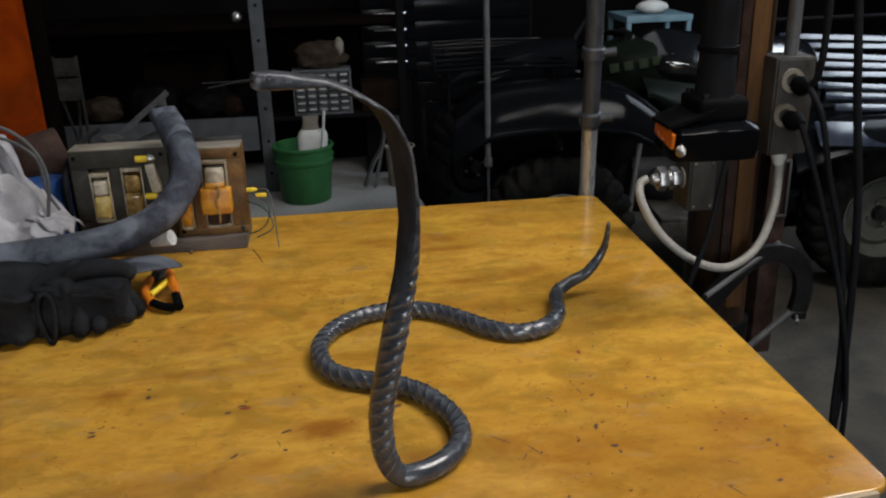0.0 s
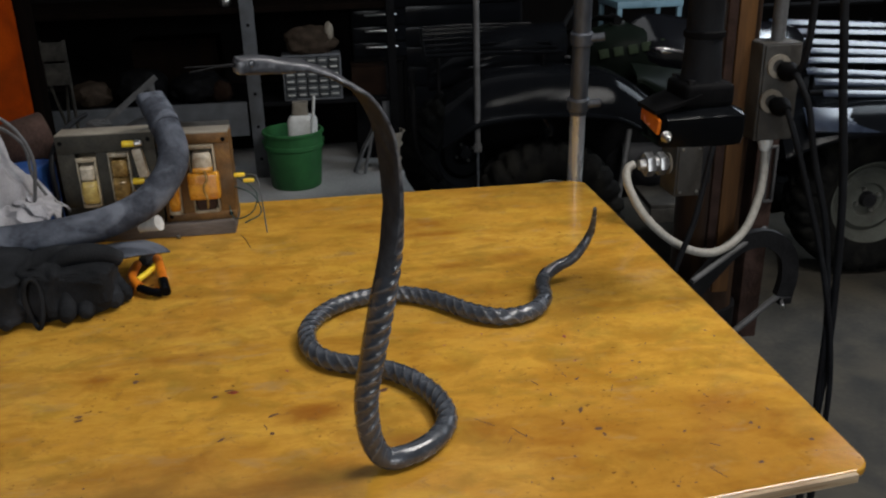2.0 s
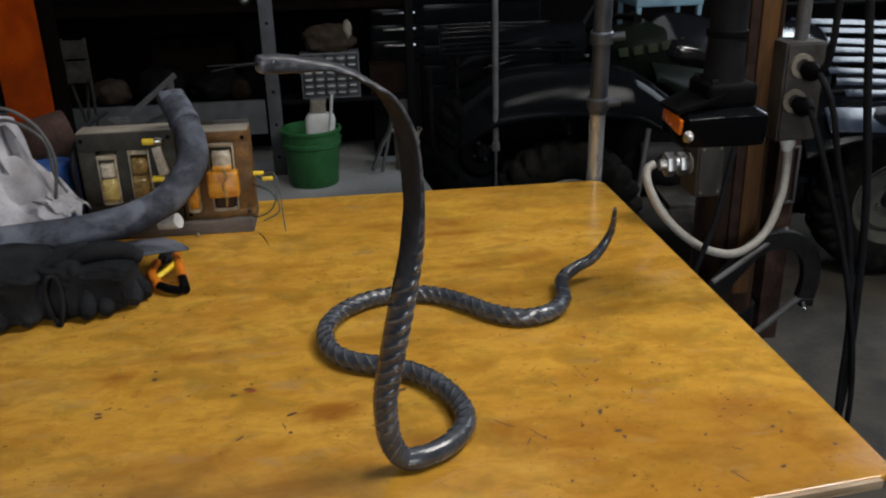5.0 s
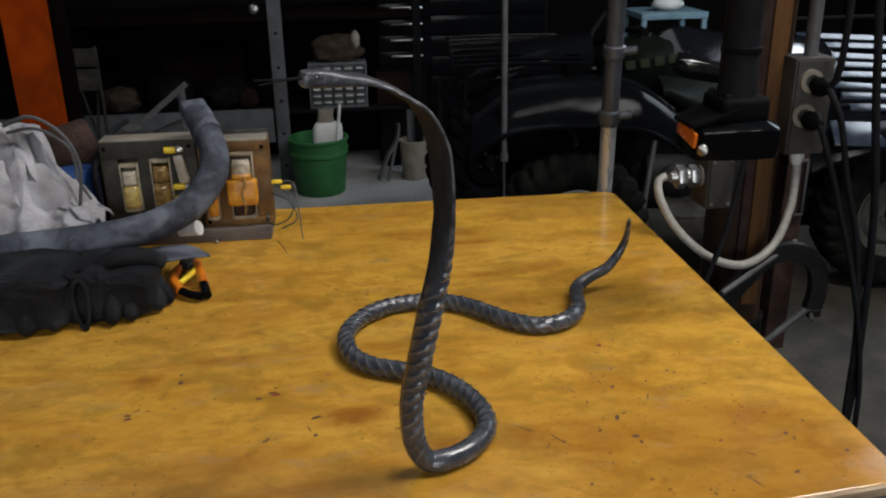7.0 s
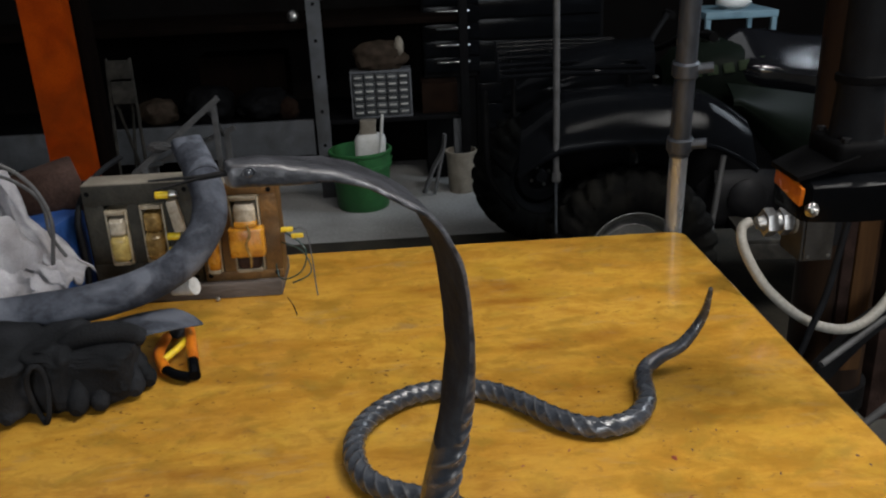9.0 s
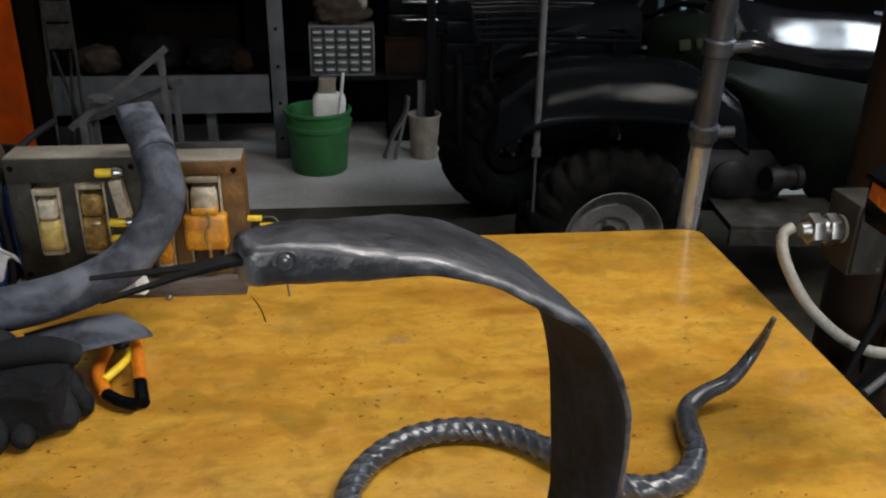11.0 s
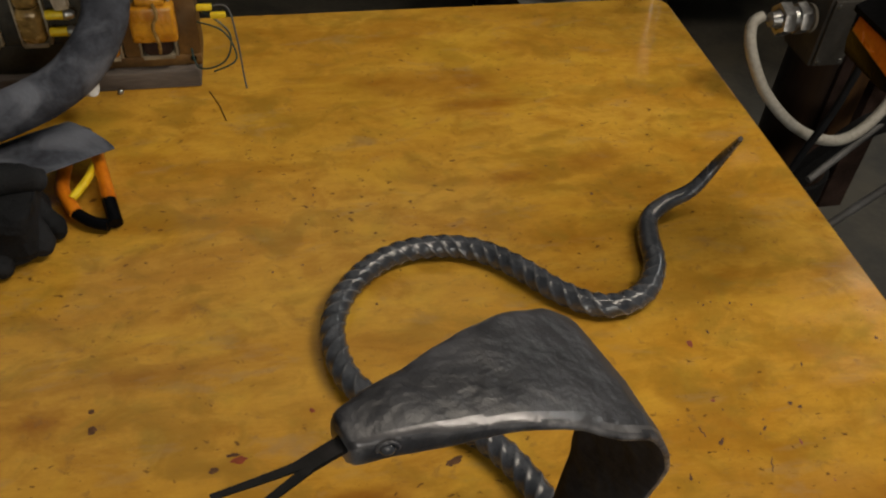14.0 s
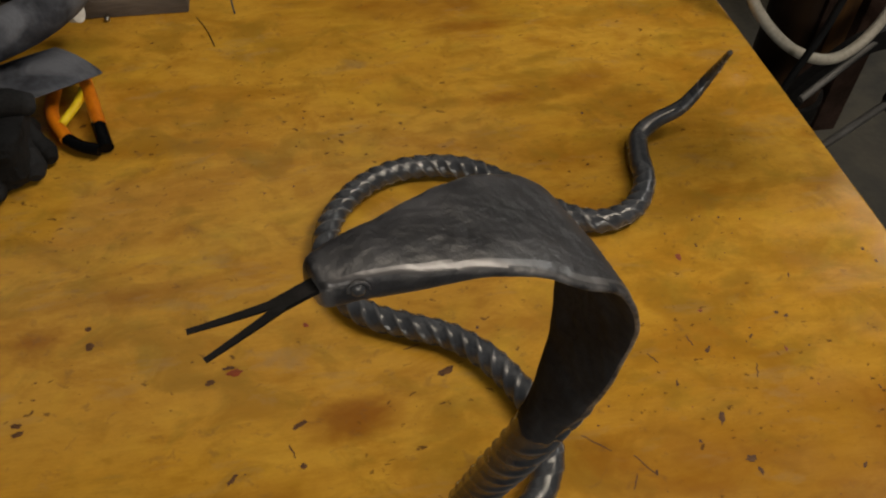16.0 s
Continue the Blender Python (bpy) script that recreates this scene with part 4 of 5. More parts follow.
loop = thing("wire_loop", "bent bare wire handle sticking out of the rags", "wire", (-0.42, 1.60, TZ))
part("strand", sweep(spline([(-0.10, 0, 0.30), (-0.05, 0, 0.315), (0.0, 0, 0.28), (0.022, 0, 0.22), (0.012, 0, 0.15), (0.0, 0, 0.08), (0, 0, 0.0)], 0.008), 0.0035, 8), M_GREYMETAL, loop)
part("strand", sweep(spline([(-0.10, 0.01, 0.285), (-0.045, 0.01, 0.29), (0.006, 0.01, 0.25), (0.012, 0.01, 0.19), (0.03, 0.01, 0.15)], 0.008), 0.003, 8), M_GREYMETAL, loop)

tagged(part("black_lead", sweep(spline([(-0.386, 1.950, TZ + 0.226), (-0.400, 1.86, TZ + 0.222), (-0.412, 1.79, TZ + 0.200), (-0.416, 1.752, TZ + 0.165), (-0.413, 1.742, TZ + 0.10), (-0.414, 1.738, TZ + 0.04), (-0.430, 1.728, TZ + 0.0065)], 0.008), 0.0055, 10), M_CABLEBLACK), "black rubber lead draped over a transformer", "cable")
can = thing("rusty_can", "small brown rusty tin lying on its side", "can", (-0.50, 1.86, TZ))
part("body", moved(lathe([(0, -0.06), (0.052, -0.06), (0.055, -0.055), (0.055, 0.055), (0.052, 0.06), (0, 0.06)], 28), pose(0, 0, 0.185, 0, 78, 25)), M_RUST, can)
part("prop_block", block(-0.05, 0.05, -0.05, 0.05, 0, 0.13, 0.004), M_DARKWOOD, can, "dark wooden block under the tin")
tagged(part("blue_bin", moved(block(-0.045, 0.045, -0.05, 0.05, 0, 0.165, 0.006), pose(-0.482, 1.78, TZ, 0, 0, -14)), M_BLUE), "small blue plastic bin beside a transformer", "bin")
tagged(part("tan_box", moved(block(-0.05, 0.05, -0.04, 0.04, 0, 0.155, 0.004), pose(-0.44, 1.90, TZ, 0, 0, 4)), M_CARD), "brown cardboard box behind the transformers", "box")
tagged(part("white_nozzle", sweep(np.linspace((-0.250, 1.682, 0.946), (-0.208, 1.667, 0.961), 6), np.linspace(0.007, 0.0158, 6), 16), M_WHITE), "small white plastic nozzle under the hose", "nozzle")
tagged(part("wire_offcut", sweep(spline([(-0.060, 1.727, TZ + 0.001), (-0.048, 1.699, TZ + 0.0012), (-0.040, 1.671, TZ + 0.001), (-0.035, 1.649, TZ + 0.001)], 0.004), 0.0006, 6), M_CLAMP), "thin dark bent wire offcut on the table", "wire")
tagged(part("steel_bead", lump(-0.187, 1.734, TZ + 0.0042, 0.0045, 0.0045, 0.0045, 1, 0.05, cuts=2), M_SILVER), "tiny bright steel bead on the table", "bead")


# ---- beside and behind the table ----
post = thing("steel_post", "upright worn steel tube with two clamp collars behind the table", "post", (0.768, 2.105, 0))
pd = Vector((-0.043, -0.185, 1.24)).normalized()
pt = lambda s: tuple(pd * s)
part("lower_tube", rod(pt(0.02), pt(1.11), 0.0185, 20), M_CHROME, post, "bright worn tube")
part("upper_tube", rod(pt(1.08), pt(2.2), 0.0205, 20), M_DULLTUBE, post, "dull grey tube")
part("top_tube", rod(pt(1.27), pt(2.9), 0.0170, 20), M_DULLTUBE, post)
for s in (1.105, 1.262):
    c = part("clamp_collar", sweep([pt(s - 0.016), pt(s - 0.012), pt(s + 0.012), pt(s + 0.016)], [0.023, 0.0265, 0.0265, 0.023], 18), M_DULLTUBE, post)
    part("clamp_screw", rod(tuple(Vector(pt(s)) + Vector((0.015, -0.01, 0))), tuple(Vector(pt(s)) + Vector((0.048, -0.02, 0.004))), 0.010, 10), M_DULLTUBE, c)
part("foot", lathe([(0, 0), (0.09, 0), (0.09, 0.008), (0.03, 0.02), (0.02, 0.06), (0, 0.06)], 24), M_DULLTUBE, post)

rodt = thing("thin_rod", "thin upright grey steel rod in front of the quad bike", "rod", (0.718, 3.2, 0))
part("shaft", rod((0.0, 0, 0.66), (-0.01, 0, 3.0), 0.0115, 12), M_GREYMETAL, rodt)
part("lower_shaft", rod((0.004, 0, 0.0), (0.0, 0, 0.665), 0.005, 12), M_DULLTUBE, rodt)
part("end_nut", rod((0.0, 0, 0.64), (0.0, 0, 0.672), 0.017, 6), M_GREYMETAL, rodt)

def channel(x0, x1, y0, depth, wall, z0, z1):
    """One folded steel channel, open at the back."""
    ring = [(x0, y0), (x1, y0), (x1, y0 + depth), (x1 - wall, y0 + depth), (x1 - wall, y0 + wall), (x0 + wall, y0 + wall), (x0 + wall, y0 + depth), (x0, y0 + depth)]
    n = len(ring)
    sides = [(i, (i + 1) % n, n + (i + 1) % n, n + i) for i in range(n)]
    return [(x, y, z) for z in (z0, z1) for x, y in ring], sides + [tuple(range(n - 1, -1, -1)), tuple(range(n, 2 * n))]


tagged(part("rack_upright", channel(-1.275, -1.11, 3.80, 0.09, 0.008, 0, 2.9), M_ORANGE, smooth=False), "orange painted steel rack upright", "post")
tagged(part("timber_post", block(-1.185, -1.085, 3.95, 4.06, 0, 2.9, 0.005), M_DARKWOOD), "dark brown timber post behind the rack", "post")

stand = thing("metal_stand", "low grey welded steel stand with two sloping rails", "stand", (-0.80, 4.0, 0))
SQUARE = [(-1, -1), (1, -1), (1, 1), (-1, 1)]
part("rail", sweep([(-0.209, 0.0, 0.535), (0.192, 0.04, 0.846)], 0.0125, section=SQUARE), M_GREYMETAL, stand)
part("rail", sweep([(-0.210, 0.25, 0.495), (0.208, 0.25, 0.667)], 0.0115, section=SQUARE), M_GREYMETAL, stand)
part("cross_bar", rod((-0.15, 0.0, 0.57), (-0.15, 0.25, 0.515), 0.011), M_GREYMETAL, stand)
part("cross_bar", rod((0.15, 0.03, 0.80), (0.15, 0.25, 0.635), 0.011), M_GREYMETAL, stand)
for x, y, z in ((-0.159, 0.0, 0.565), (0.168, 0.04, 0.82), (0.170, 0.25, 0.645), (-0.180, 0.25, 0.503)):
    part("leg", block(x - 0.012, x + 0.012, y - 0.012, y + 0.012, 0, z, 0.001), M_GREYMETAL, stand)
part("clamp_jaw", lump(-0.075, -0.012, 0.655, 0.055, 0.020, 0.022, 3, 0.3, 3), M_GREYMETAL, stand)

pan = thing("metal_pan", "shallow dark metal pan on a black stool", "pan", (-0.62, 2.12, 0))
part("bowl", moved(lathe([(0, 0.0), (0.10, 0.0), (0.13, 0.035), (0.135, 0.036), (0.105, -0.004), (0, -0.004)], 32), pose(0, 0, 0.965)), M_CLAMP, pan)
part("stool_top", moved(lathe([(0, 0), (0.14, 0), (0.14, 0.025), (0, 0.025)], 28), pose(0, 0, 0.935)), M_BLACK, pan)
for a in range(3):
    part("stool_leg", rod((0.10 * math.cos(a * 2.1), 0.10 * math.sin(a * 2.1), 0.936), (0.17 * math.cos(a * 2.1), 0.17 * math.sin(a * 2.1), 0.0), 0.012), M_BLACK, pan)

# ---- the bench and shelves along the back ----
bench = thing("steel_bench", "long grey steel bench with dark clutter, shade put into the colours", "bench", (-0.058, 5.2, 0))
part("post", join(block(-0.245, -0.165, 0, 0.006, 0, 1.9, 0.001), block(-0.245, -0.239, 0.006, 0.06, 0, 1.9, 0.001)), M_GREYPAINT, bench, "punched grey angle upright")
for k in range(9):
    part("punched_hole", moved(lathe([(0, 0), (0.010, 0), (0.010, 0.001), (0, 0.001)], 10), pose(-0.205, -0.0005, 0.12 + 0.2 * k, 90)), M_BLACK, bench)
part("front_beam", block(-2.3, -0.26, 0.0, 0.04, 0.268, 0.472, 0.004), M_GREYPAINT, bench)
# decks near-black: the shade inside the bench is put into their colour
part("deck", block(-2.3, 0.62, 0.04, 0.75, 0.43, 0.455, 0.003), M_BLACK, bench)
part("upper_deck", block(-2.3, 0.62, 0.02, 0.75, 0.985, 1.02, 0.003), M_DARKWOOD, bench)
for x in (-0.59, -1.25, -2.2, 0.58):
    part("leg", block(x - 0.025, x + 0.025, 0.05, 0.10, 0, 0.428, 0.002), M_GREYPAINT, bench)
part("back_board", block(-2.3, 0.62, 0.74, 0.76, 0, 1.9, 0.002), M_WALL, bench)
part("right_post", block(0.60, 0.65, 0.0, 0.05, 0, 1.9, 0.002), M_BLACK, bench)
for i, (x, y, z, a, b, c, m, nm, lb) in enumerate(((-0.62, 5.45, 0.455, 0.17, 0.16, 0.10, M_BLACK, "tool_bag", "dark tool bag on the bench"), (-1.25, 5.42, 0.455, 0.12, 0.12, 0.085, M_BAG, "parts_sack", "dusty tan sack on the bench"),
                                              (-0.95, 5.45, 0.455, 0.15, 0.15, 0.12, M_BLACK, "black_sack", "black sack on the bench"), (-0.48, 5.38, 0.455, 0.07, 0.08, 0.07, M_CARD, "rusty_casting", "small rusty casting on the bench"))):
    tagged(part(nm, lump(x, y, z + c * 0.75, a, b, c, i * 2.3, 0.17, 2.2, 4, z), m), lb, nm.split("_")[1])
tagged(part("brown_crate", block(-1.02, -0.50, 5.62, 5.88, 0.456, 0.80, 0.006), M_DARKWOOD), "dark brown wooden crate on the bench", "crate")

cab = thing("drawer_cabinet", "grey small-parts cabinet with rows of labelled drawers", "cabinet", (-0.092, 5.235, 0.456))
W, H, D = 0.352, 0.272, 0.16
part("case", join(block(0, W, 0.012, D, 0, 0.012, 0.002), block(0, W, 0.012, D, H - 0.012, H, 0.002), block(0, 0.010, 0.012, D, 0.012, H - 0.012, 0.001), block(W - 0.010, W, 0.012, D, 0.012, H - 0.012, 0.001), block(0.01, W - 0.01, D - 0.01, D, 0.012, H - 0.012, 0)), M_GREYDRAWER, cab)
nc, nr = 5, 6
dw, dh = (W - 0.024) / nc, (H - 0.028) / nr
drawer_mesh = mesh_of("drawer", *block(0.002, dw - 0.002, 0.0, D - 0.02, 0.002, dh - 0.002, 0.002))
label_mesh = mesh_of("drawer_label", *block(dw * 0.18, dw * 0.82, -0.0035, -0.0005, dh * 0.40, dh * 0.66, 0.0008))
for r in range(nr):
    for c in range(nc):
        dr = part("drawer", drawer_mesh, M_DRAWERFRONT, cab)
        dr.location = (0.012 + c * dw, 0.004 + 0.004 * ((r * 3 + c * 5) % 3), 0.014 + r * dh)
        part("drawer_label", label_mesh, M_PAPER, dr)

bag = thing("canvas_bag", "tan canvas bag on top of the drawer cabinet", "bag", (0.09, 5.31, 0.729))
part("body", lump(0, 0, 0.07, 0.155, 0.07, 0.095, 9.0, 0.22, 2.4, 4, 0.0), M_BAG, bag)
part("white_neck", lump(0.11, -0.03, 0.13, 0.026, 0.026, 0.055, 5, 0.15), M_CREAM, bag, "pale bottle neck sticking out")

bk = thing("green_bucket", "green plastic bucket holding a white jug and a rod", "bucket", (-0.055, 5.02, 0))
part("shell", lathe([(r * 1.15, z * 1.16) for r, z in ((0, 0.004), (0.122, 0.004), (0.125, 0.0), (0.128, 0.004), (0.143, 0.20), (0.152, 0.205), (0.152, 0.222), (0.146, 0.226), (0.148, 0.272), (0.157, 0.276), (0.157, 0.288), (0.150, 0.292), (0.143, 0.29), (0.135, 0.2), (0.118, 0.02), (0, 0.02))], 40), M_BUCKET, bk)
for s in (-1, 1):
    part("handle_ear", moved(lathe([(0, 0), (0.013, 0), (0.013, 0.008), (0, 0.008)], 12), pose(s * 0.170, -0.02, 0.278, 0, s * 90, 0)), M_BUCKET, bk)
jug = thing("white_jug", "white plastic jug standing in the green bucket", "jug", (-0.005, 5.0, 0.026))
jug_ring = lambda z, a, b, dx: [(dx + a * math.copysign(abs(math.cos(t)) ** 0.5, math.cos(t)), b * math.copysign(abs(math.sin(t)) ** 0.5, math.sin(t)), z) for t in np.linspace(0, 2 * math.pi, 28, endpoint=False)]
part("body", loft([jug_ring(z, a, b, dx) for z, a, b, dx in ((0, 0.070, 0.040, 0), (0.01, 0.078, 0.045, 0), (0.36, 0.088, 0.048, 0.012), (0.385, 0.080, 0.044, 0.014), (0.40, 0.052, 0.034, 0.004))]), M_WHITE, jug)
part("neck", loft([jug_ring(z, a, b, dx) for z, a, b, dx in ((0.395, 0.050, 0.030, 0.002), (0.44, 0.044, 0.028, 0.004), (0.475, 0.046, 0.029, 0.008))]), M_CREAM, jug, "cloudy plastic neck")
# white material: the rod's bright shine is put into its colour
tagged(part("steel_rod", rod((0.025, 4.975, 0.03), (0.085, 4.92, 0.545), 0.0085, 10), M_WHITE), "steel rod in the green bucket, its shine put into white colour", "rod")

pail = thing("cream_pail", "small dirty cream pail on the floor", "pail", (0.53, 5.2, 0))
part("shell", lathe([(0, 0), (0.075, 0), (0.088, 0.235), (0.095, 0.237), (0.095, 0.25), (0.085, 0.25), (0.07, 0.02), (0, 0.02)], 28), M_CREAM, pail)
br = thing("aluminium_bracket", "dull aluminium bracket leaning beside the pail", "bracket", (0.36, 5.12, 0))
part("arm", sweep(spline([(-0.06, 0, 0.02), (0.0, 0.02, 0.16), (0.06, 0.04, 0.26), (0.075, 0.04, 0.36)], 0.01), 0.018, section=[(-1, -0.4), (1, -0.4), (1, 0.4), (-1, 0.4)]), M_GREYMETAL, br)
part("brace", rod((0.0, 0, 0.01), (0.06, 0.05, 0.24), 0.01), M_GREYMETAL, br)
tagged(part("cardboard_box", block(0.32, 0.53, 5.30, 5.55, 0.456, 0.63, 0.003), M_CARD), "brown cardboard box on the lower shelf", "box")

chest = thing("tool_chest", "tall black tool chest with bright drawer pulls", "cabinet", (0.68, 5.45, 0))
part("case", block(-0.02, 0.75, 0.02, 0.6, 0.06, 1.45, 0.008), M_BLACK, chest)
for i in range(8):
    d = part("drawer", block(0.0, 0.73, 0.0, 0.019, 0.10 + i * 0.125, 0.215 + i * 0.125, 0.003), M_BLACKGLOSS, chest)
ch2 = thing("drawer_unit", "black drawer unit with bright chrome pulls", "cabinet", (0.345, 5.45, 0.665))
part("case", block(0.0, 0.36, 0.02, 0.32, -0.03, 0.62, 0.006), M_BLACK, ch2)
for i in range(5):
    d = part("drawer", block(0.01, 0.35, 0.002, 0.019, 0.0 + i * 0.098, 0.088 + i * 0.098, 0.003), M_BLACKGLOSS, ch2)
    part("pull", sweep(spline([(0.09, 0.0, 0.062 + i * 0.098), (0.10, -0.016, 0.062 + i * 0.098), (0.26, -0.016, 0.062 + i * 0.098), (0.27, 0.0, 0.062 + i * 0.098)], 0.012), 0.0065, 8), M_SILVER, d, "bright chrome pull")
tagged(part("unit_base", block(0.345, 0.66, 5.50, 5.78, 0.0, 0.634, 0.004), M_BLACK), "black base cabinet under the drawer unit", "cabinet")
tagged(part("work_lamp", lump(-0.38, 5.25, 1.052, 0.035, 0.03, 0.035, 2, 0.05), M_SILVER), "small round bright work lamp on the upper shelf", "lamp")
fr = thing("folding_chair", "grey folding chair standing folded before the bench", "chair", (-1.315, 5.02, 0))
part("panel", moved(block(-0.062, 0.062, -0.01, 0.01, 0, 0.10, 0.004), pose(0, 0.006, 0.79, -6)), M_DUSTPLATE, fr)
part("panel", moved(block(-0.058, 0.066, -0.01, 0.01, 0, 0.12, 0.004), pose(0.008, -0.014, 0.66, -6)), M_DUSTPLATE, fr)
for x in (-0.060, 0.062):
    part("leg", rod((x, 0.02, 0.90), (x * 1.35, -0.07, 0.0), 0.010), M_DUSTPLATE, fr)
    part("leg", rod((x * 0.8, 0.0, 0.70), (-x * 0.9, 0.11, 0.0), 0.009), M_DUSTPLATE, fr)



# ---- the quad bike ----
def wheel(parent, at, steer, rim_material):
    w = part("wheel", moved(lathe([(0, -0.07), (0.035, -0.07), (0.04, 0.0), (0.03, 0.06), (0, 0.06)], 18), pose(0, 0, 0, 90)), M_CLAMP, parent)
    w.location, w.rotation_euler = at, (0, 0, radians(steer))
    prof = [(0.168, -0.085), (0.20, -0.108), (0.25, -0.115), (0.268, -0.108), (0.285, -0.10), (0.294, -0.08), (0.299, -0.055), (0.301, -0.03), (0.302, -0.012), (0.302, 0.0), (0.302, 0.012), (0.301, 0.03), (0.299, 0.055), (0.294, 0.08), (0.285, 0.10), (0.268, 0.108), (0.25, 0.115), (0.20, 0.108), (0.168, 0.085)]
    prof = [(r * 1.03, y) for r, y in prof]
    n = 26 * 8
    verts, faces = [], []
    for i in range(n):
        a = 2 * math.pi * i / n
        for r, y in prof:
            side = 1 if y > 0 else -1
            s = (i / 8 + 0.5 * (y > 0) + side * abs(y) * 3.2) % 1.0
            lug = 0.017 * max(0.0, min(1.0, (0.5 - abs(s - 0.5)) * 9 - 1.2)) * (r > 0.24) * (abs(y) > 0.008)
            k = (r + lug * (0.5 if abs(y) > 0.105 else 1.0)) / r
            verts.append((r * k * math.cos(a), y * (1 + 0.05 * (lug > 0.01 and abs(y) > 0.1)), r * k * math.sin(a)))
    m = len(prof)
    faces = [(i * m + j, ((i + 1) % n) * m + j, ((i + 1) % n) * m + (j + 1) % m, i * m + (j + 1) % m) for i in range(n) for j in range(m)]
    part("tyre", (verts, faces), M_TYRE, w, "knobbly black tyre")
    disc = lathe([(0.030, -0.030), (0.065, -0.030), (0.072, -0.045), (0.115, -0.052), (0.135, -0.035), (0.148, -0.075), (0.170, -0.092), (0.176, -0.088), (0.170, -0.05), (0.150, 0.06), (0.030, 0.05)], 44, closed=True)
    part("rim", moved(disc, pose(0, 0, 0, 90) @ Matrix.Diagonal((1.05, 1.05, -1, 1))), rim_material, w, "dull pressed steel rim")
    for i in range(4):
        a = math.pi / 2 * i + 0.4
        part("nut", moved(lathe([(0, 0), (0.009, 0), (0.008, 0.014), (0, 0.014)], 8), pose(0.05 * math.cos(a), -0.030, 0.05 * math.sin(a), 90)), M_SILVER, w)
    return w


def shell(fn, nu, nv, thick):
    """A curved sheet with thickness from fn(u, v)."""
    top = [Vector(fn(i / (nu - 1), j / (nv - 1))) for j in range(nv) for i in range(nu)]
    verts = [tuple(v) for v in top] + [(v.x, v.y, v.z - thick) for v in top]
    m = nu * nv
    faces = []
    for j in range(nv - 1):
        for i in range(nu - 1):
            a, b, c, d = j * nu + i, j * nu + i + 1, (j + 1) * nu + i + 1, (j + 1) * nu + i
            faces += [(a, b, c, d), (d + m, c + m, b + m, a + m)]
    rim = [i for i in range(nu)] + [j * nu + nu - 1 for j in range(1, nv)] + [(nv - 1) * nu + i for i in range(nu - 2, -1, -1)] + [j * nu for j in range(nv - 2, 0, -1)]
    for p, q in zip(rim, rim[1:] + rim[:1]):
        faces.append((q, p, p + m, q + m))
    return verts, faces


quad = thing("quad_bike", "dark green and glossy black quad bike parked side on", "quad bike", (1.06, 3.35, 0), -6)
wheel(quad, (-0.04, -0.08, 0.327), 6, M_RIM)
# far-side rims are black: the shade there is put into their colour
wheel(quad, (-0.32, 0.98, 0.327), 20, M_BLACK)
wheel(quad, (1.36, 0.02, 0.327), 0, M_RIMDULL)
wheel(quad, (1.36, 0.86, 0.327), 0, M_BLACK)


def front_fender(u, v):
    x = -0.44 + 0.80 * u
    c = (x + 0.04) / 0.40
    z = 0.905 - 0.055 * c * c - 0.09 * max(0.0, abs(c) - 0.62) ** 1.3 * 2.2
    edge = max(0.0, 0.28 - v) / 0.28
    return (x + 0.02 * edge * c, -0.20 + 0.42 * v, z - 0.13 * edge ** 1.8 + 0.03 * math.sin(math.pi * v))


def rear_fender(u, v):
    x = 0.90 + 0.86 * u
    c = (x - 1.32) / 0.42
    edge = max(0.0, 0.3 - v) / 0.3
    return (x, -0.20 + 0.45 * v, 0.765 - 0.09 * abs(c) ** 2.4 - 0.10 * edge ** 1.8)


part("front_fender", shell(front_fender, 40, 16, 0.012), M_BLACKGLOSS, quad, "glossy black moulded fender")
part("fender_lip", sweep([front_fender(u, 0.0) for u in np.linspace(0, 1, 30)], 0.010, 8), M_BLACKGLOSS, quad)
part("rear_fender", shell(rear_fender, 40, 16, 0.012), M_BLACKGLOSS, quad, "glossy black rear fender")


def oval(x, y, z, ry, rz, e=2.6, n=28):
    return [(x, y + math.copysign(abs(math.cos(2 * math.pi * j / n)) ** (2 / e), math.cos(2 * math.pi * j / n)) * ry, z + math.copysign(abs(math.sin(2 * math.pi * j / n)) ** (2 / e), math.sin(2 * math.pi * j / n)) * rz) for j in range(n)]


part("tank", loft([oval(0.14, 0.42, 0.86, 0.09, 0.08), oval(0.20, 0.42, 0.88, 0.15, 0.125), oval(0.34, 0.42, 0.885, 0.18, 0.155), oval(0.50, 0.42, 0.88, 0.175, 0.15), oval(0.60, 0.42, 0.86, 0.14, 0.12), oval(0.66, 0.42, 0.85, 0.10, 0.09)]), M_GREEN, quad, "dark green tank cover")
for i in range(5):
    ltr = part("letter_bar", block(-0.021, 0.021, -0.002, 0.002, -0.019, 0.019, 0.003), M_LETTER, quad, "faded green plain lettering block")
    ltr.matrix_basis = pose(0.255 + i * 0.060, 0.238 + 0.008 * abs(i - 2), 0.932 + 0.009 * i, -18, -8, 0)


def side_panel(u, v):
    x = 0.36 + 0.62 * u
    z1, z0 = 0.90 - 0.10 * u, 0.80 - 0.44 * min(1.0, max(0.0, u - 0.05) * 1.5) + 0.30 * max(0.0, u - 0.6)
    return (x, 0.20 - 0.10 * math.sin(math.pi * v) - 0.03 * v, z1 + (z0 - z1) * v)


part("side_panel", shell(side_panel, 24, 14, 0.010), M_GREEN, quad, "dark green side panel")
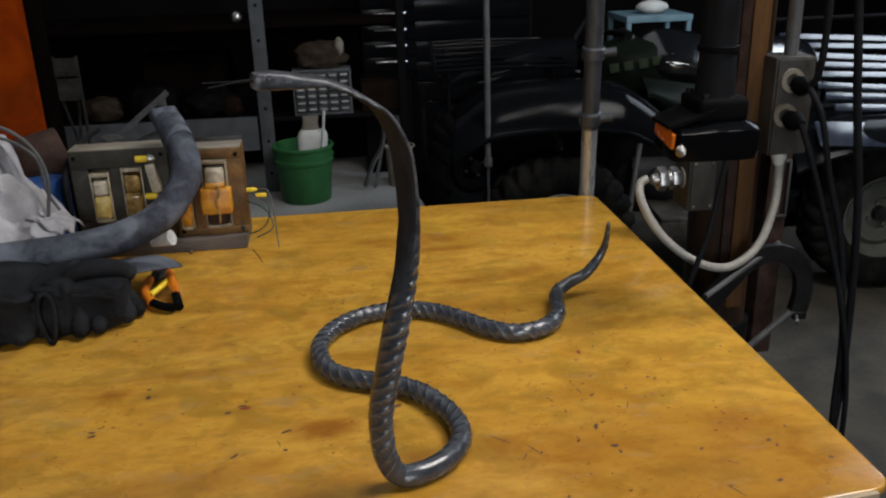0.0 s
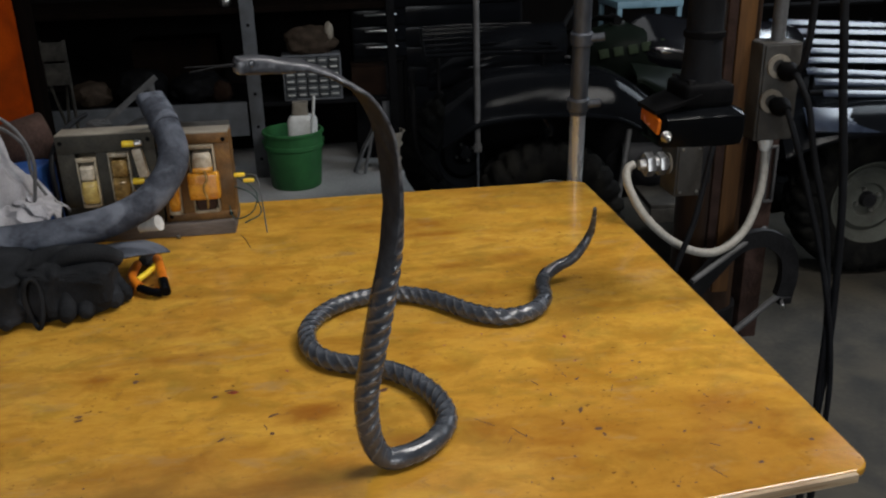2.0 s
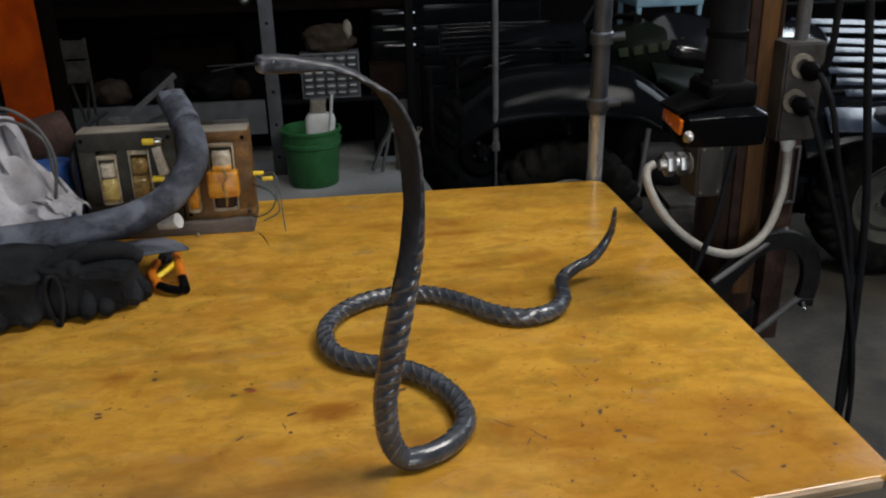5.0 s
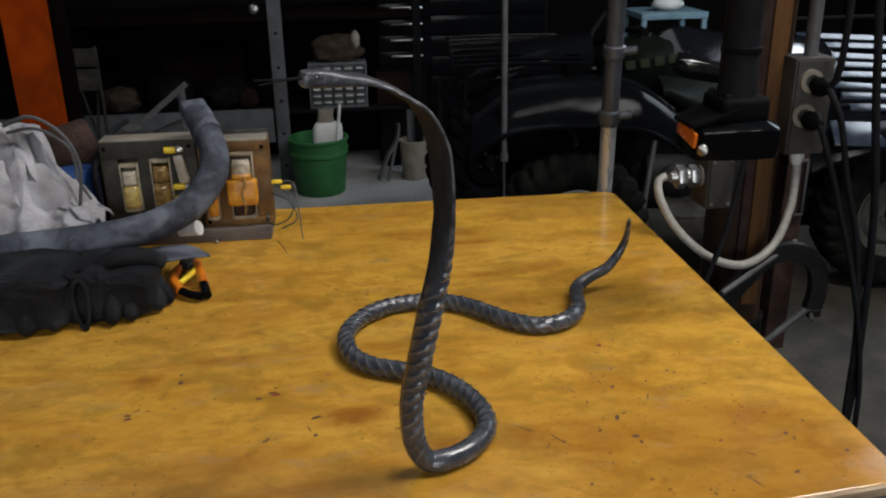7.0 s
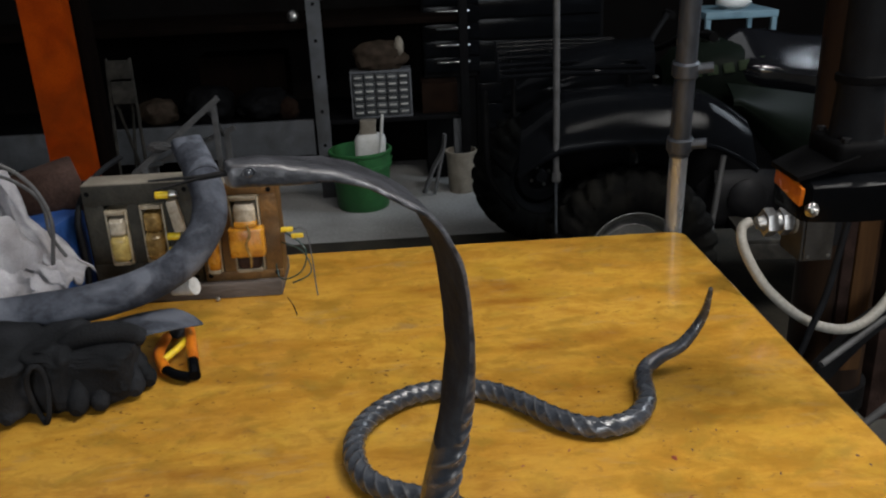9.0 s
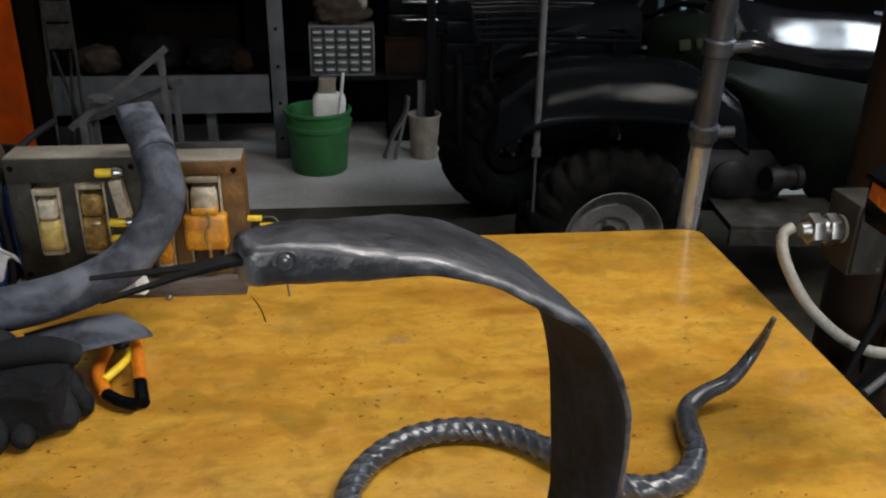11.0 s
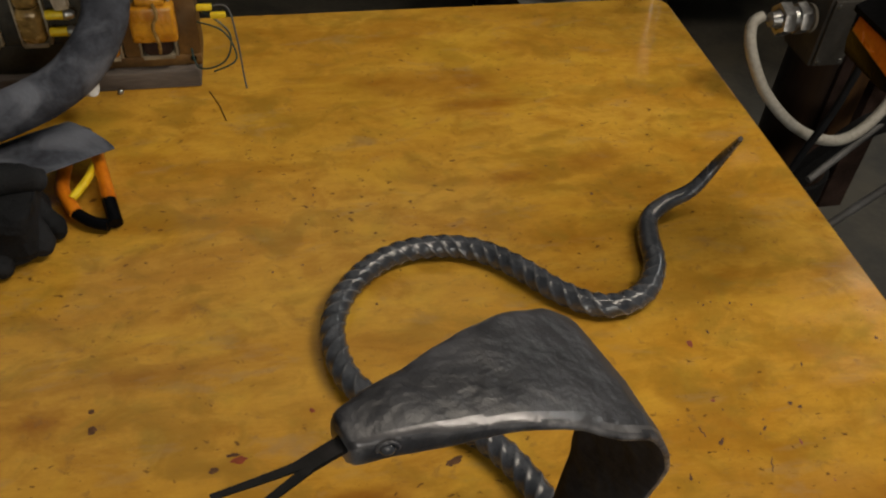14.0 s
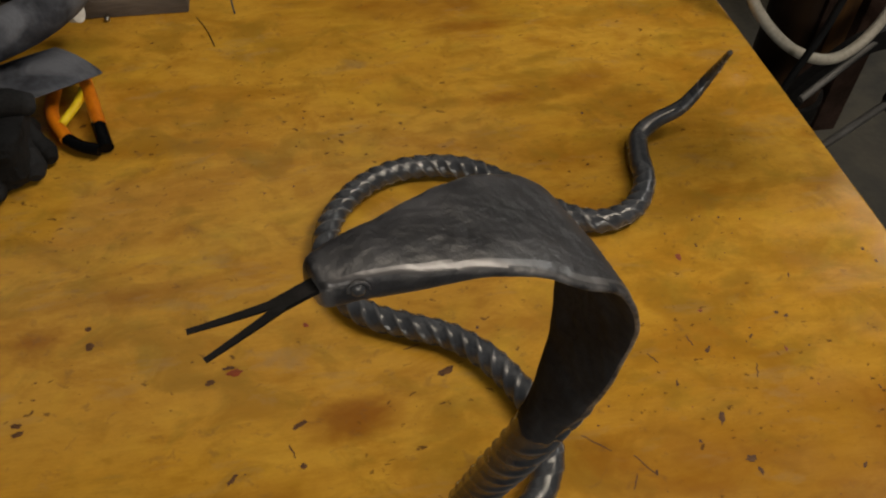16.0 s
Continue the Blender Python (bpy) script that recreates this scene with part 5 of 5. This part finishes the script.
def seat_ring(x, k, dz):
    """Cross-section of the seat: upright sides, broad sloping shoulders and a narrow flat top."""
    prof = [(-0.15, 0.80), (-0.195, 0.86), (-0.205, 0.905), (-0.197, 0.922), (-0.16, 0.952), (-0.12, 0.981), (-0.08, 1.009), (-0.045, 1.032), (-0.025, 1.040), (0.025, 1.040)]
    prof += [(-a, b) for a, b in prof[::-1][2:]]
    return [(x, 0.42 + a * k, 0.80 + (b - 0.80) * (0.35 + 0.65 * k) + dz + 0.006 * noise.noise(Vector((x * 14, a * 16, 2.0)))) for a, b in prof]


part("seat", loft([seat_ring(x, k, dz) for x, k, dz in ((0.38, 0.55, 0.052), (0.42, 0.80, 0.050), (0.46, 0.95, 0.045), (0.52, 1.0, 0.034), (0.60, 1.0, 0.019), (0.68, 1.0, 0.006), (0.76, 1.0, -0.002), (0.84, 1.0, -0.005), (0.92, 1.0, -0.009), (1.00, 1.0, -0.012), (1.08, 0.95, -0.014), (1.15, 0.8, -0.016), (1.20, 0.5, -0.02))]), M_SEAT, quad, "glossy black vinyl seat")
part("frame_body", loft([oval(-0.35, 0.42, 0.66, 0.12, 0.10), oval(-0.1, 0.42, 0.62, 0.2, 0.22), oval(0.3, 0.42, 0.58, 0.2, 0.22), oval(0.8, 0.42, 0.58, 0.2, 0.24), oval(1.2, 0.42, 0.62, 0.18, 0.2), oval(1.5, 0.42, 0.70, 0.12, 0.08)]), M_BLACK, quad)
part("engine", loft([oval(0.28, 0.34, 0.42, 0.12, 0.10), oval(0.34, 0.34, 0.42, 0.17, 0.15), oval(0.62, 0.34, 0.42, 0.17, 0.15), oval(0.70, 0.34, 0.42, 0.11, 0.10)]), M_CLAMP, quad)
part("engine_cover", moved(lathe([(0, 0), (0.075, 0), (0.08, 0.02), (0.06, 0.035), (0.02, 0.04), (0, 0.04)], 24), pose(0.47, 0.18, 0.44, 90)), M_CLAMP, quad)
part("footboard", block(0.40, 0.86, -0.10, 0.20, 0.335, 0.362, 0.006), M_DUSTPLATE, quad, "scuffed dark footboard")
part("foot_guard", block(0.40, 0.86, -0.105, -0.085, 0.285, 0.345, 0.004), M_DUSTPLATE, quad)
part("exhaust_joint", moved(lathe([(0, 0), (0.045, 0), (0.05, 0.01), (0.05, 0.05), (0.042, 0.055), (0.042, 0.10), (0.05, 0.105), (0.05, 0.13), (0, 0.13)], 22), pose(0.58, 0.10, 0.47, 0, 90, 12)), M_CLAMP, quad, "dull clamped exhaust joint")
part("link_rod", rod((0.30, 0.05, 0.34), (0.36, 0.16, 0.62), 0.012, 10), M_GREYMETAL, quad)
part("lower_arm", rod((0.02, 0.05, 0.30), (0.12, 0.34, 0.38), 0.018), M_CLAMP, quad)
part("shock", rod((0.0, 0.12, 0.40), (0.02, 0.30, 0.74), 0.03), M_CLAMP, quad)
part("bumper", sweep(spline([(-0.46, 0.15, 0.42), (-0.56, 0.2, 0.55), (-0.57, 0.25, 0.80), (-0.57, 0.6, 0.80), (-0.56, 0.65, 0.55), (-0.46, 0.68, 0.42)], 0.03), 0.014, 10), M_BLACK, quad)
part("headlight_cowl", loft([oval(-0.50, 0.42, 0.84, 0.22, 0.06), oval(-0.40, 0.42, 0.88, 0.26, 0.09), oval(-0.12, 0.42, 0.93, 0.24, 0.10), oval(0.10, 0.42, 0.95, 0.14, 0.10)]), M_BLACKGLOSS, quad)
for y in (-0.02, 0.10, 0.24, 0.42, 0.60, 0.74, 0.86):
    part("front_rack_bar", sweep(spline([(-0.52, y, 0.985), (-0.30, y, 0.992), (0.02, y, 0.99)], 0.05), 0.0085, 8), M_BLACKGLOSS, quad)
for x in (-0.52, -0.30, 0.02):
    part("front_rack_cross", rod((x, -0.04, 0.985), (x, 0.88, 0.985), 0.010), M_BLACKGLOSS, quad)
for x, y in ((-0.46, 0.18), (-0.46, 0.66), (-0.02, 0.18), (-0.02, 0.66)):
    part("rack_stay", rod((x, y, 0.985), (x, y, 0.80), 0.009), M_BLACK, quad)
for k in range(8):
    bar = part("rear_rack_bar", block(0.0, 0.66, -0.017, 0.017, -0.004, 0.004, 0.003), M_SLAT, quad, "glossy rack slat tilted to mirror the added cold lamp" if k == 0 else "")
    # tilt chosen so slats and shoulder mirror the added lamp towards the camera
    bar.matrix_basis = pose(1.10, -0.02 + 0.088 * k, 0.790 + 0.030 * k, 40 + 1.5 * ((k * 5) % 3), 2.2 + 0.9 * (k % 3), 1.6 * (k % 2) - 0.8)
shoulder = part("fender_shoulder", block(0.0, 0.80, -0.06, 0.06, -0.006, 0.006, 0.005), M_SLAT, quad, "glossy sloping fender shoulder")
shoulder.matrix_basis = pose(0.98, -0.15, 0.715, 40, 3, 0)
for y in (0.02, 0.82):
    part("rear_rack_rail", rod((1.06, y, 0.785 + 0.26 * (y > 0.4)), (1.74, y, 0.795 + 0.26 * (y > 0.4)), 0.012), M_BLACK, quad)
for x, y in ((1.15, 0.2), (1.15, 0.64), (1.6, 0.2), (1.6, 0.64)):
    part("rack_stay", rod((x, y, 0.86 + 0.14 * (y > 0.4)), (x, y, 0.64), 0.009), M_BLACK, quad)
part("handlebar", sweep(spline([(0.25, 0.02, 1.10), (0.20, 0.18, 1.09), (0.12, 0.34, 1.02), (0.12, 0.50, 1.02), (0.20, 0.66, 1.09), (0.25, 0.82, 1.10)], 0.02), 0.012, 10), M_BLACK, quad)
for y in (0.06, 0.78):
    part("grip", rod((0.25, y - 0.05, 1.10), (0.245, y + 0.05, 1.10), 0.018), M_BLACK, quad, "black rubber grip")
part("filler_cap", moved(lathe([(0, 0), (0.03, 0), (0.032, 0.012), (0.02, 0.02), (0, 0.02)], 20), pose(0.34, 0.40, 1.035)), M_SILVER, quad)
part("fender_bolt", moved(lathe([(0, 0), (0.012, 0), (0.012, 0.008), (0, 0.010)], 12), pose(0.08, 0.16, 0.935)), M_SILVER, quad)
part("brake_hose", sweep(spline([(-0.05, 0.15, 0.72), (0.0, 0.05, 0.66), (-0.02, 0.02, 0.60)], 0.02), 0.006, 8), M_SILVER, quad)

side = thing("side_table", "blue-grey steel table with a white packet on it", "table", (2.25, 5.6, 0))
part("top", block(-0.22, 0.22, -0.2, 0.2, 0.905, 0.945, 0.004), M_TEAL, side)
for x in (-0.2, 0.2):
    for y in (-0.18, 0.18):
        part("leg", block(x - 0.015, x + 0.015, y - 0.015, y + 0.015, 0, 0.904, 0.002), M_TEAL, side)
tagged(part("white_packet", lump(2.25, 5.55, 0.985, 0.11, 0.08, 0.045, 3, 0.12, 2, 3, 0.945), M_WHITE), "white packet on the blue-grey table", "packet")

# ---- the column, boxes and cables on the right ----
colu = thing("steel_column", "thick brown steel machine column beside the table", "column", (0.985, 1.75, 0))
part("tube", lathe([(0, 0), (0.072, 0), (0.072, 3.3), (0, 3.3)], 36), M_RUSTCOLUMN, colu, "brown worn steel tube, reflected orange put into its bands")
part("collar", moved(lathe([(0.073, 0), (0.082, 0), (0.082, 0.05), (0.073, 0.05)], 36, closed=True), pose(0, 0, 0.60)), M_CLAMP, colu)
part("base_flange", lathe([(0.073, 0), (0.16, 0), (0.16, 0.03), (0.10, 0.05), (0.073, 0.12)], 32), M_CLAMP, colu)
# added bar puts the column's orange lit strip into colour
M_LITRUST = mat("lit_orange_rust", (0.15, 0.072, 0.024), (0.07, 0.032, 0.012), 0.55, 0.1, scale=26, stretch=(1, 1, 0.12), dirt=(0.03, 0.017, 0.011), dirt_amount=0.6, bump=0.2, spec=0.25)
part("wear_strip", block(-0.008, 0.030, -0.079, -0.070, 0.70, 3.2, 0.003), M_LITRUST, colu, "added orange-brown bar, the column's lit worn strip in colour")
part("dark_strap", block(-0.030, -0.009, -0.076, -0.066, 0.70, 3.2, 0.003), M_RUST, colu)
tagged(part("rear_channel", block(1.075, 1.125, 1.72, 1.80, 0.55, 1.12, 0.003), M_RUST), "brown rusty channel fixed to the column", "channel")
part("slot_plate", join(block(1.098, 1.104, 1.712, 1.7185, 0.90, 1.02, 0.001), block(1.116, 1.122, 1.712, 1.7185, 0.90, 1.02, 0.001), block(1.098, 1.122, 1.712, 1.7185, 1.02, 1.026, 0.001), block(1.098, 1.122, 1.712, 1.7185, 0.894, 0.90, 0.001)), M_GREYMETAL, bpy.data.objects["rear_channel"])

jb = thing("junction_box", "grey metal junction box with a bright cable gland", "junction box", (0.872, 1.650, 0.957))
part("box", block(-0.030, 0.028, -0.035, 0.045, 0, 0.115, 0.004), M_BEIGEBOX, jb)
part("box_lid", block(-0.026, 0.024, -0.041, -0.0355, 0.004, 0.111, 0.002), M_BEIGEBOX, jb)
M_GLAND = mat("bright_nickel", (0.42, 0.42, 0.42), (0.25, 0.25, 0.25), 0.36, 0.9, scale=60, bump=0.2)
gland = part("gland", moved(lathe([(0, 0), (0.016, 0), (0.016, 0.012), (0.0175, 0.013), (0.0175, 0.046), (0.013, 0.056), (0.011, 0.066), (0, 0.066)], 24), pose(-0.031, -0.002, 0.065, 0, -90, 0)), M_GLAND, jb, "bright nickel cable gland")
for z, r, h in ((0.010, 0.0245, 0.016), (0.036, 0.0255, 0.018)):
    part("gland_nut", moved(lathe([(0.017, z), (r * 0.95, z), (r, z + 0.0015), (r, z + h - 0.0015), (r * 0.95, z + h), (0.017, z + h)], 6, closed=True), pose(-0.031, -0.002, 0.065, 0, -90, 0) @ pose(0, 0, 0, 0, 0, 14)), M_GLAND, gland)
part("gland_ring", moved(lathe([(0.0165, 0), (0.0222, 0), (0.0222, 0.0045), (0.0165, 0.0045)], 20, closed=True), pose(-0.0315, -0.002, 0.065, 0, -90, 0)), M_CREAM, jb, "pale sealing ring")
part("bracket", block(0.0285, 0.055, -0.02, 0.03, 0.02, 0.10, 0.002), M_CLAMP, jb)
for x in (-0.019, 0.017):
    for z in (0.012, 0.103):
        part("lid_screw", moved(lathe([(0, 0), (0.0035, 0), (0.003, 0.0015), (0, 0.002)], 10), pose(x, -0.0412, z, 90)), M_SILVER, jb)

eb = thing("socket_box", "beige metal socket box with two black plugs", "socket", (1.055, 1.655, 1.065))
part("box", block(-0.047, 0.038, -0.035, 0.04, 0, 0.20, 0.005), M_BEIGEBOX, eb)
part("cover", block(-0.043, 0.034, -0.040, -0.0355, 0.004, 0.196, 0.002), M_BEIGEBOX, eb)
part("conduit", rod((0.0, 0.0, 0.19), (0.0, 0.0, 1.9), 0.014), M_GREYMETAL, eb)
for z, dx in ((0.085, -0.034), (0.155, -0.026)):
    s = part("socket_ring", moved(lathe([(0.014, 0), (0.024, 0), (0.024, 0.006), (0.014, 0.006)], 24, closed=True), pose(0.012 + dx, -0.0405, z, 90)), M_CREAM, eb, "pale socket face")
    part("plug", moved(lathe([(0, 0), (0.017, 0), (0.019, 0.02), (0.013, 0.034), (0.007, 0.05), (0, 0.05)], 18), pose(0.024 + dx, -0.047, z - 0.008, 90) @ Matrix.Diagonal((1.05, 1.05, 0.9, 1))), M_BLACK, s, "black rubber plug")
part("cable_gland", moved(lathe([(0, 0), (0.013, 0), (0.016, 0.012), (0.010, 0.03), (0, 0.03)], 16), pose(0.0, 0.0, 0.0, 180)), M_WHITE, eb)

tagged(part("white_cable", sweep(spline([(0.770, 1.662, 1.020), (0.752, 1.655, 1.010), (0.752, 1.63, 0.975), (0.785, 1.60, 0.915), (0.850, 1.575, 0.862), (0.925, 1.57, 0.845), (1.000, 1.60, 0.875), (1.045, 1.635, 0.945), (1.058, 1.655, 1.02), (1.055, 1.657, 1.045)], 0.008), 0.0088, 12), M_CABLEWHITE), "off-white stiff cable hanging in a loop", "cable")

hang = thing("hanging_reel", "black hanging machine head with an orange lens and rubber boot", "hanging tool", (0.72, 1.28, 0))
part("housing", loft([[(x, y * q, 1.175 + (z - 1.175) * h) for y, z in ((-0.058, 1.175), (0.058, 1.175), (0.066, 1.19), (0.066, 1.222), (0.050, 1.232), (-0.050, 1.232), (-0.066, 1.222), (-0.066, 1.19))] for x, q, h in ((-0.073, 0.62, 0.86), (-0.066, 0.76, 0.94), (-0.02, 0.90, 1.0), (0.035, 0.92, 1.04), (0.056, 0.84, 0.96), (0.061, 0.72, 0.86))]), M_BLACKGLOSS, hang, "black plastic housing")
part("visor", loft([[(x, y * q, z + dz) for y, z in ((-0.052, 1.226), (0.052, 1.226), (0.052, 1.232), (-0.052, 1.232))] for x, q, dz in ((-0.082, 0.72, -0.001), (-0.05, 0.86, 0.010), (-0.012, 0.92, 0.024))]), M_BLACK, hang)
part("flange", block(-0.036, 0.044, -0.042, 0.042, 1.232, 1.270, 0.010, 3), M_BLACK, hang)
for y in (-0.032, 0.032):
    part("flange_bolt", moved(lathe([(0, 0), (0.006, 0), (0.006, 0.005), (0, 0.006)], 8), pose(-0.024, y, 1.270)), M_CLAMP, hang)
part("lens", moved(block(-0.003, 0.003, -0.038, 0.036, -0.012, 0.012, 0.0025), pose(-0.0765, -0.006, 1.212, 8)), M_LENS, hang, "orange lens")
part("clip", lump(-0.070, -0.058, 1.196, 0.008, 0.008, 0.009, 1, 0.25, cuts=3), M_SILVER, hang)
boot = part("boot", lathe([(0, 1.266), (0.033, 1.267), (0.031, 1.282), (0.0285, 1.32), (0.0275, 1.40), (0.026, 1.55), (0.026, 4.398), (0, 4.398)], 24), M_CABLEBLACK, hang, "black rubber covered drop pole")
boot.location = (0.004, 0, 0)
part("boot_ring", moved(lathe([(0.028, 0), (0.032, 0.002), (0.032, 0.010), (0.028, 0.012)], 24, closed=True), pose(0.004, 0, 1.335)), M_BLACK, hang)

cl = thing("c_clamp", "big dark cast-iron C clamp hanging beside the column", "clamp", (1.01, 1.60, 0.76))
part("frame", sweep(spline([(-0.115, 0, -0.02), (-0.075, 0, 0.03), (-0.02, 0, 0.085), (0.045, 0, 0.095), (0.092, 0, 0.06), (0.105, 0, 0.005), (0.098, 0, -0.045)], 0.01), 0.019, section=[(-1, -0.5), (1, -0.5), (1, 0.5), (-1, 0.5)], up=(0, 1, 0)), M_CLAMP, cl)
part("screw", rod((0.10, 0, -0.035), (-0.03, -0.02, -0.125), 0.0075, 12), M_GREYMETAL, cl, "grey threaded screw")
part("tommy_bar", rod((0.085, -0.03, -0.06), (0.105, 0.03, -0.035), 0.004, 8), M_SILVER, cl)
part("hanging_strap", block(-0.010, 0.010, 0.012, 0.018, 0.06, 0.10, 0.001), M_CLAMP, cl)
part("anvil", block(0.085, 0.115, -0.014, 0.014, -0.062, -0.045, 0.003), M_CLAMP, cl)
tagged(part("machine_leg", lathe([(0, 0), (0.075, 0), (0.075, 0.02), (0.05, 0.06), (0.05, 0.60), (0, 0.60)], 24), M_RUSTCOLUMN), "short brown steel machine leg", "leg")
bpy.data.objects["machine_leg"].location = (0.93, 1.42, 0)

for i, pts in enumerate(([(1.060, 1.56, 2.4), (1.058, 1.56, 1.7), (1.066, 1.555, 1.35), (1.064, 1.56, 1.24), (1.060, 1.575, 1.215)], [(1.052, 1.57, 1.215), (1.068, 1.535, 1.16), (1.092, 1.52, 1.04), (1.125, 1.50, 0.90), (1.150, 1.49, 0.70), (1.155, 1.48, 0.45), (1.20, 1.46, 0.06), (1.36, 1.42, 0.008), (1.6, 1.5, 0.008)],
                         [(1.044, 1.57, 1.145), (1.058, 1.54, 1.08), (1.085, 1.52, 0.98), (1.130, 1.49, 0.80), (1.168, 1.47, 0.55), (1.172, 1.46, 0.10), (1.25, 1.40, 0.008)],
                         [(1.10, 1.50, 2.2), (1.085, 1.50, 1.5), (1.10, 1.49, 1.25), (1.145, 1.49, 0.95), (1.165, 1.49, 0.60), (1.14, 1.47, 0.30), (1.10, 1.40, 0.008)],
                         [(0.905, 1.56, 1.16), (0.880, 1.545, 1.05), (0.855, 1.535, 0.93), (0.825, 1.53, 0.84), (0.80, 1.53, 0.70), (0.82, 1.55, 0.008)])):
    tagged(part("black_cable", sweep(spline(pts, 0.02), (0.007, 0.0065, 0.006, 0.008, 0.006)[i], 10), M_CABLEBLACK), "black rubber cable hanging to the floor", "cable", "hanging cables")
tagged(part("grey_bar", rod((0.86, 1.53, 0.80), (1.06, 1.62, 0.87), 0.006, 10), M_GREYMETAL), "thin grey steel bar beside the column", "bar")
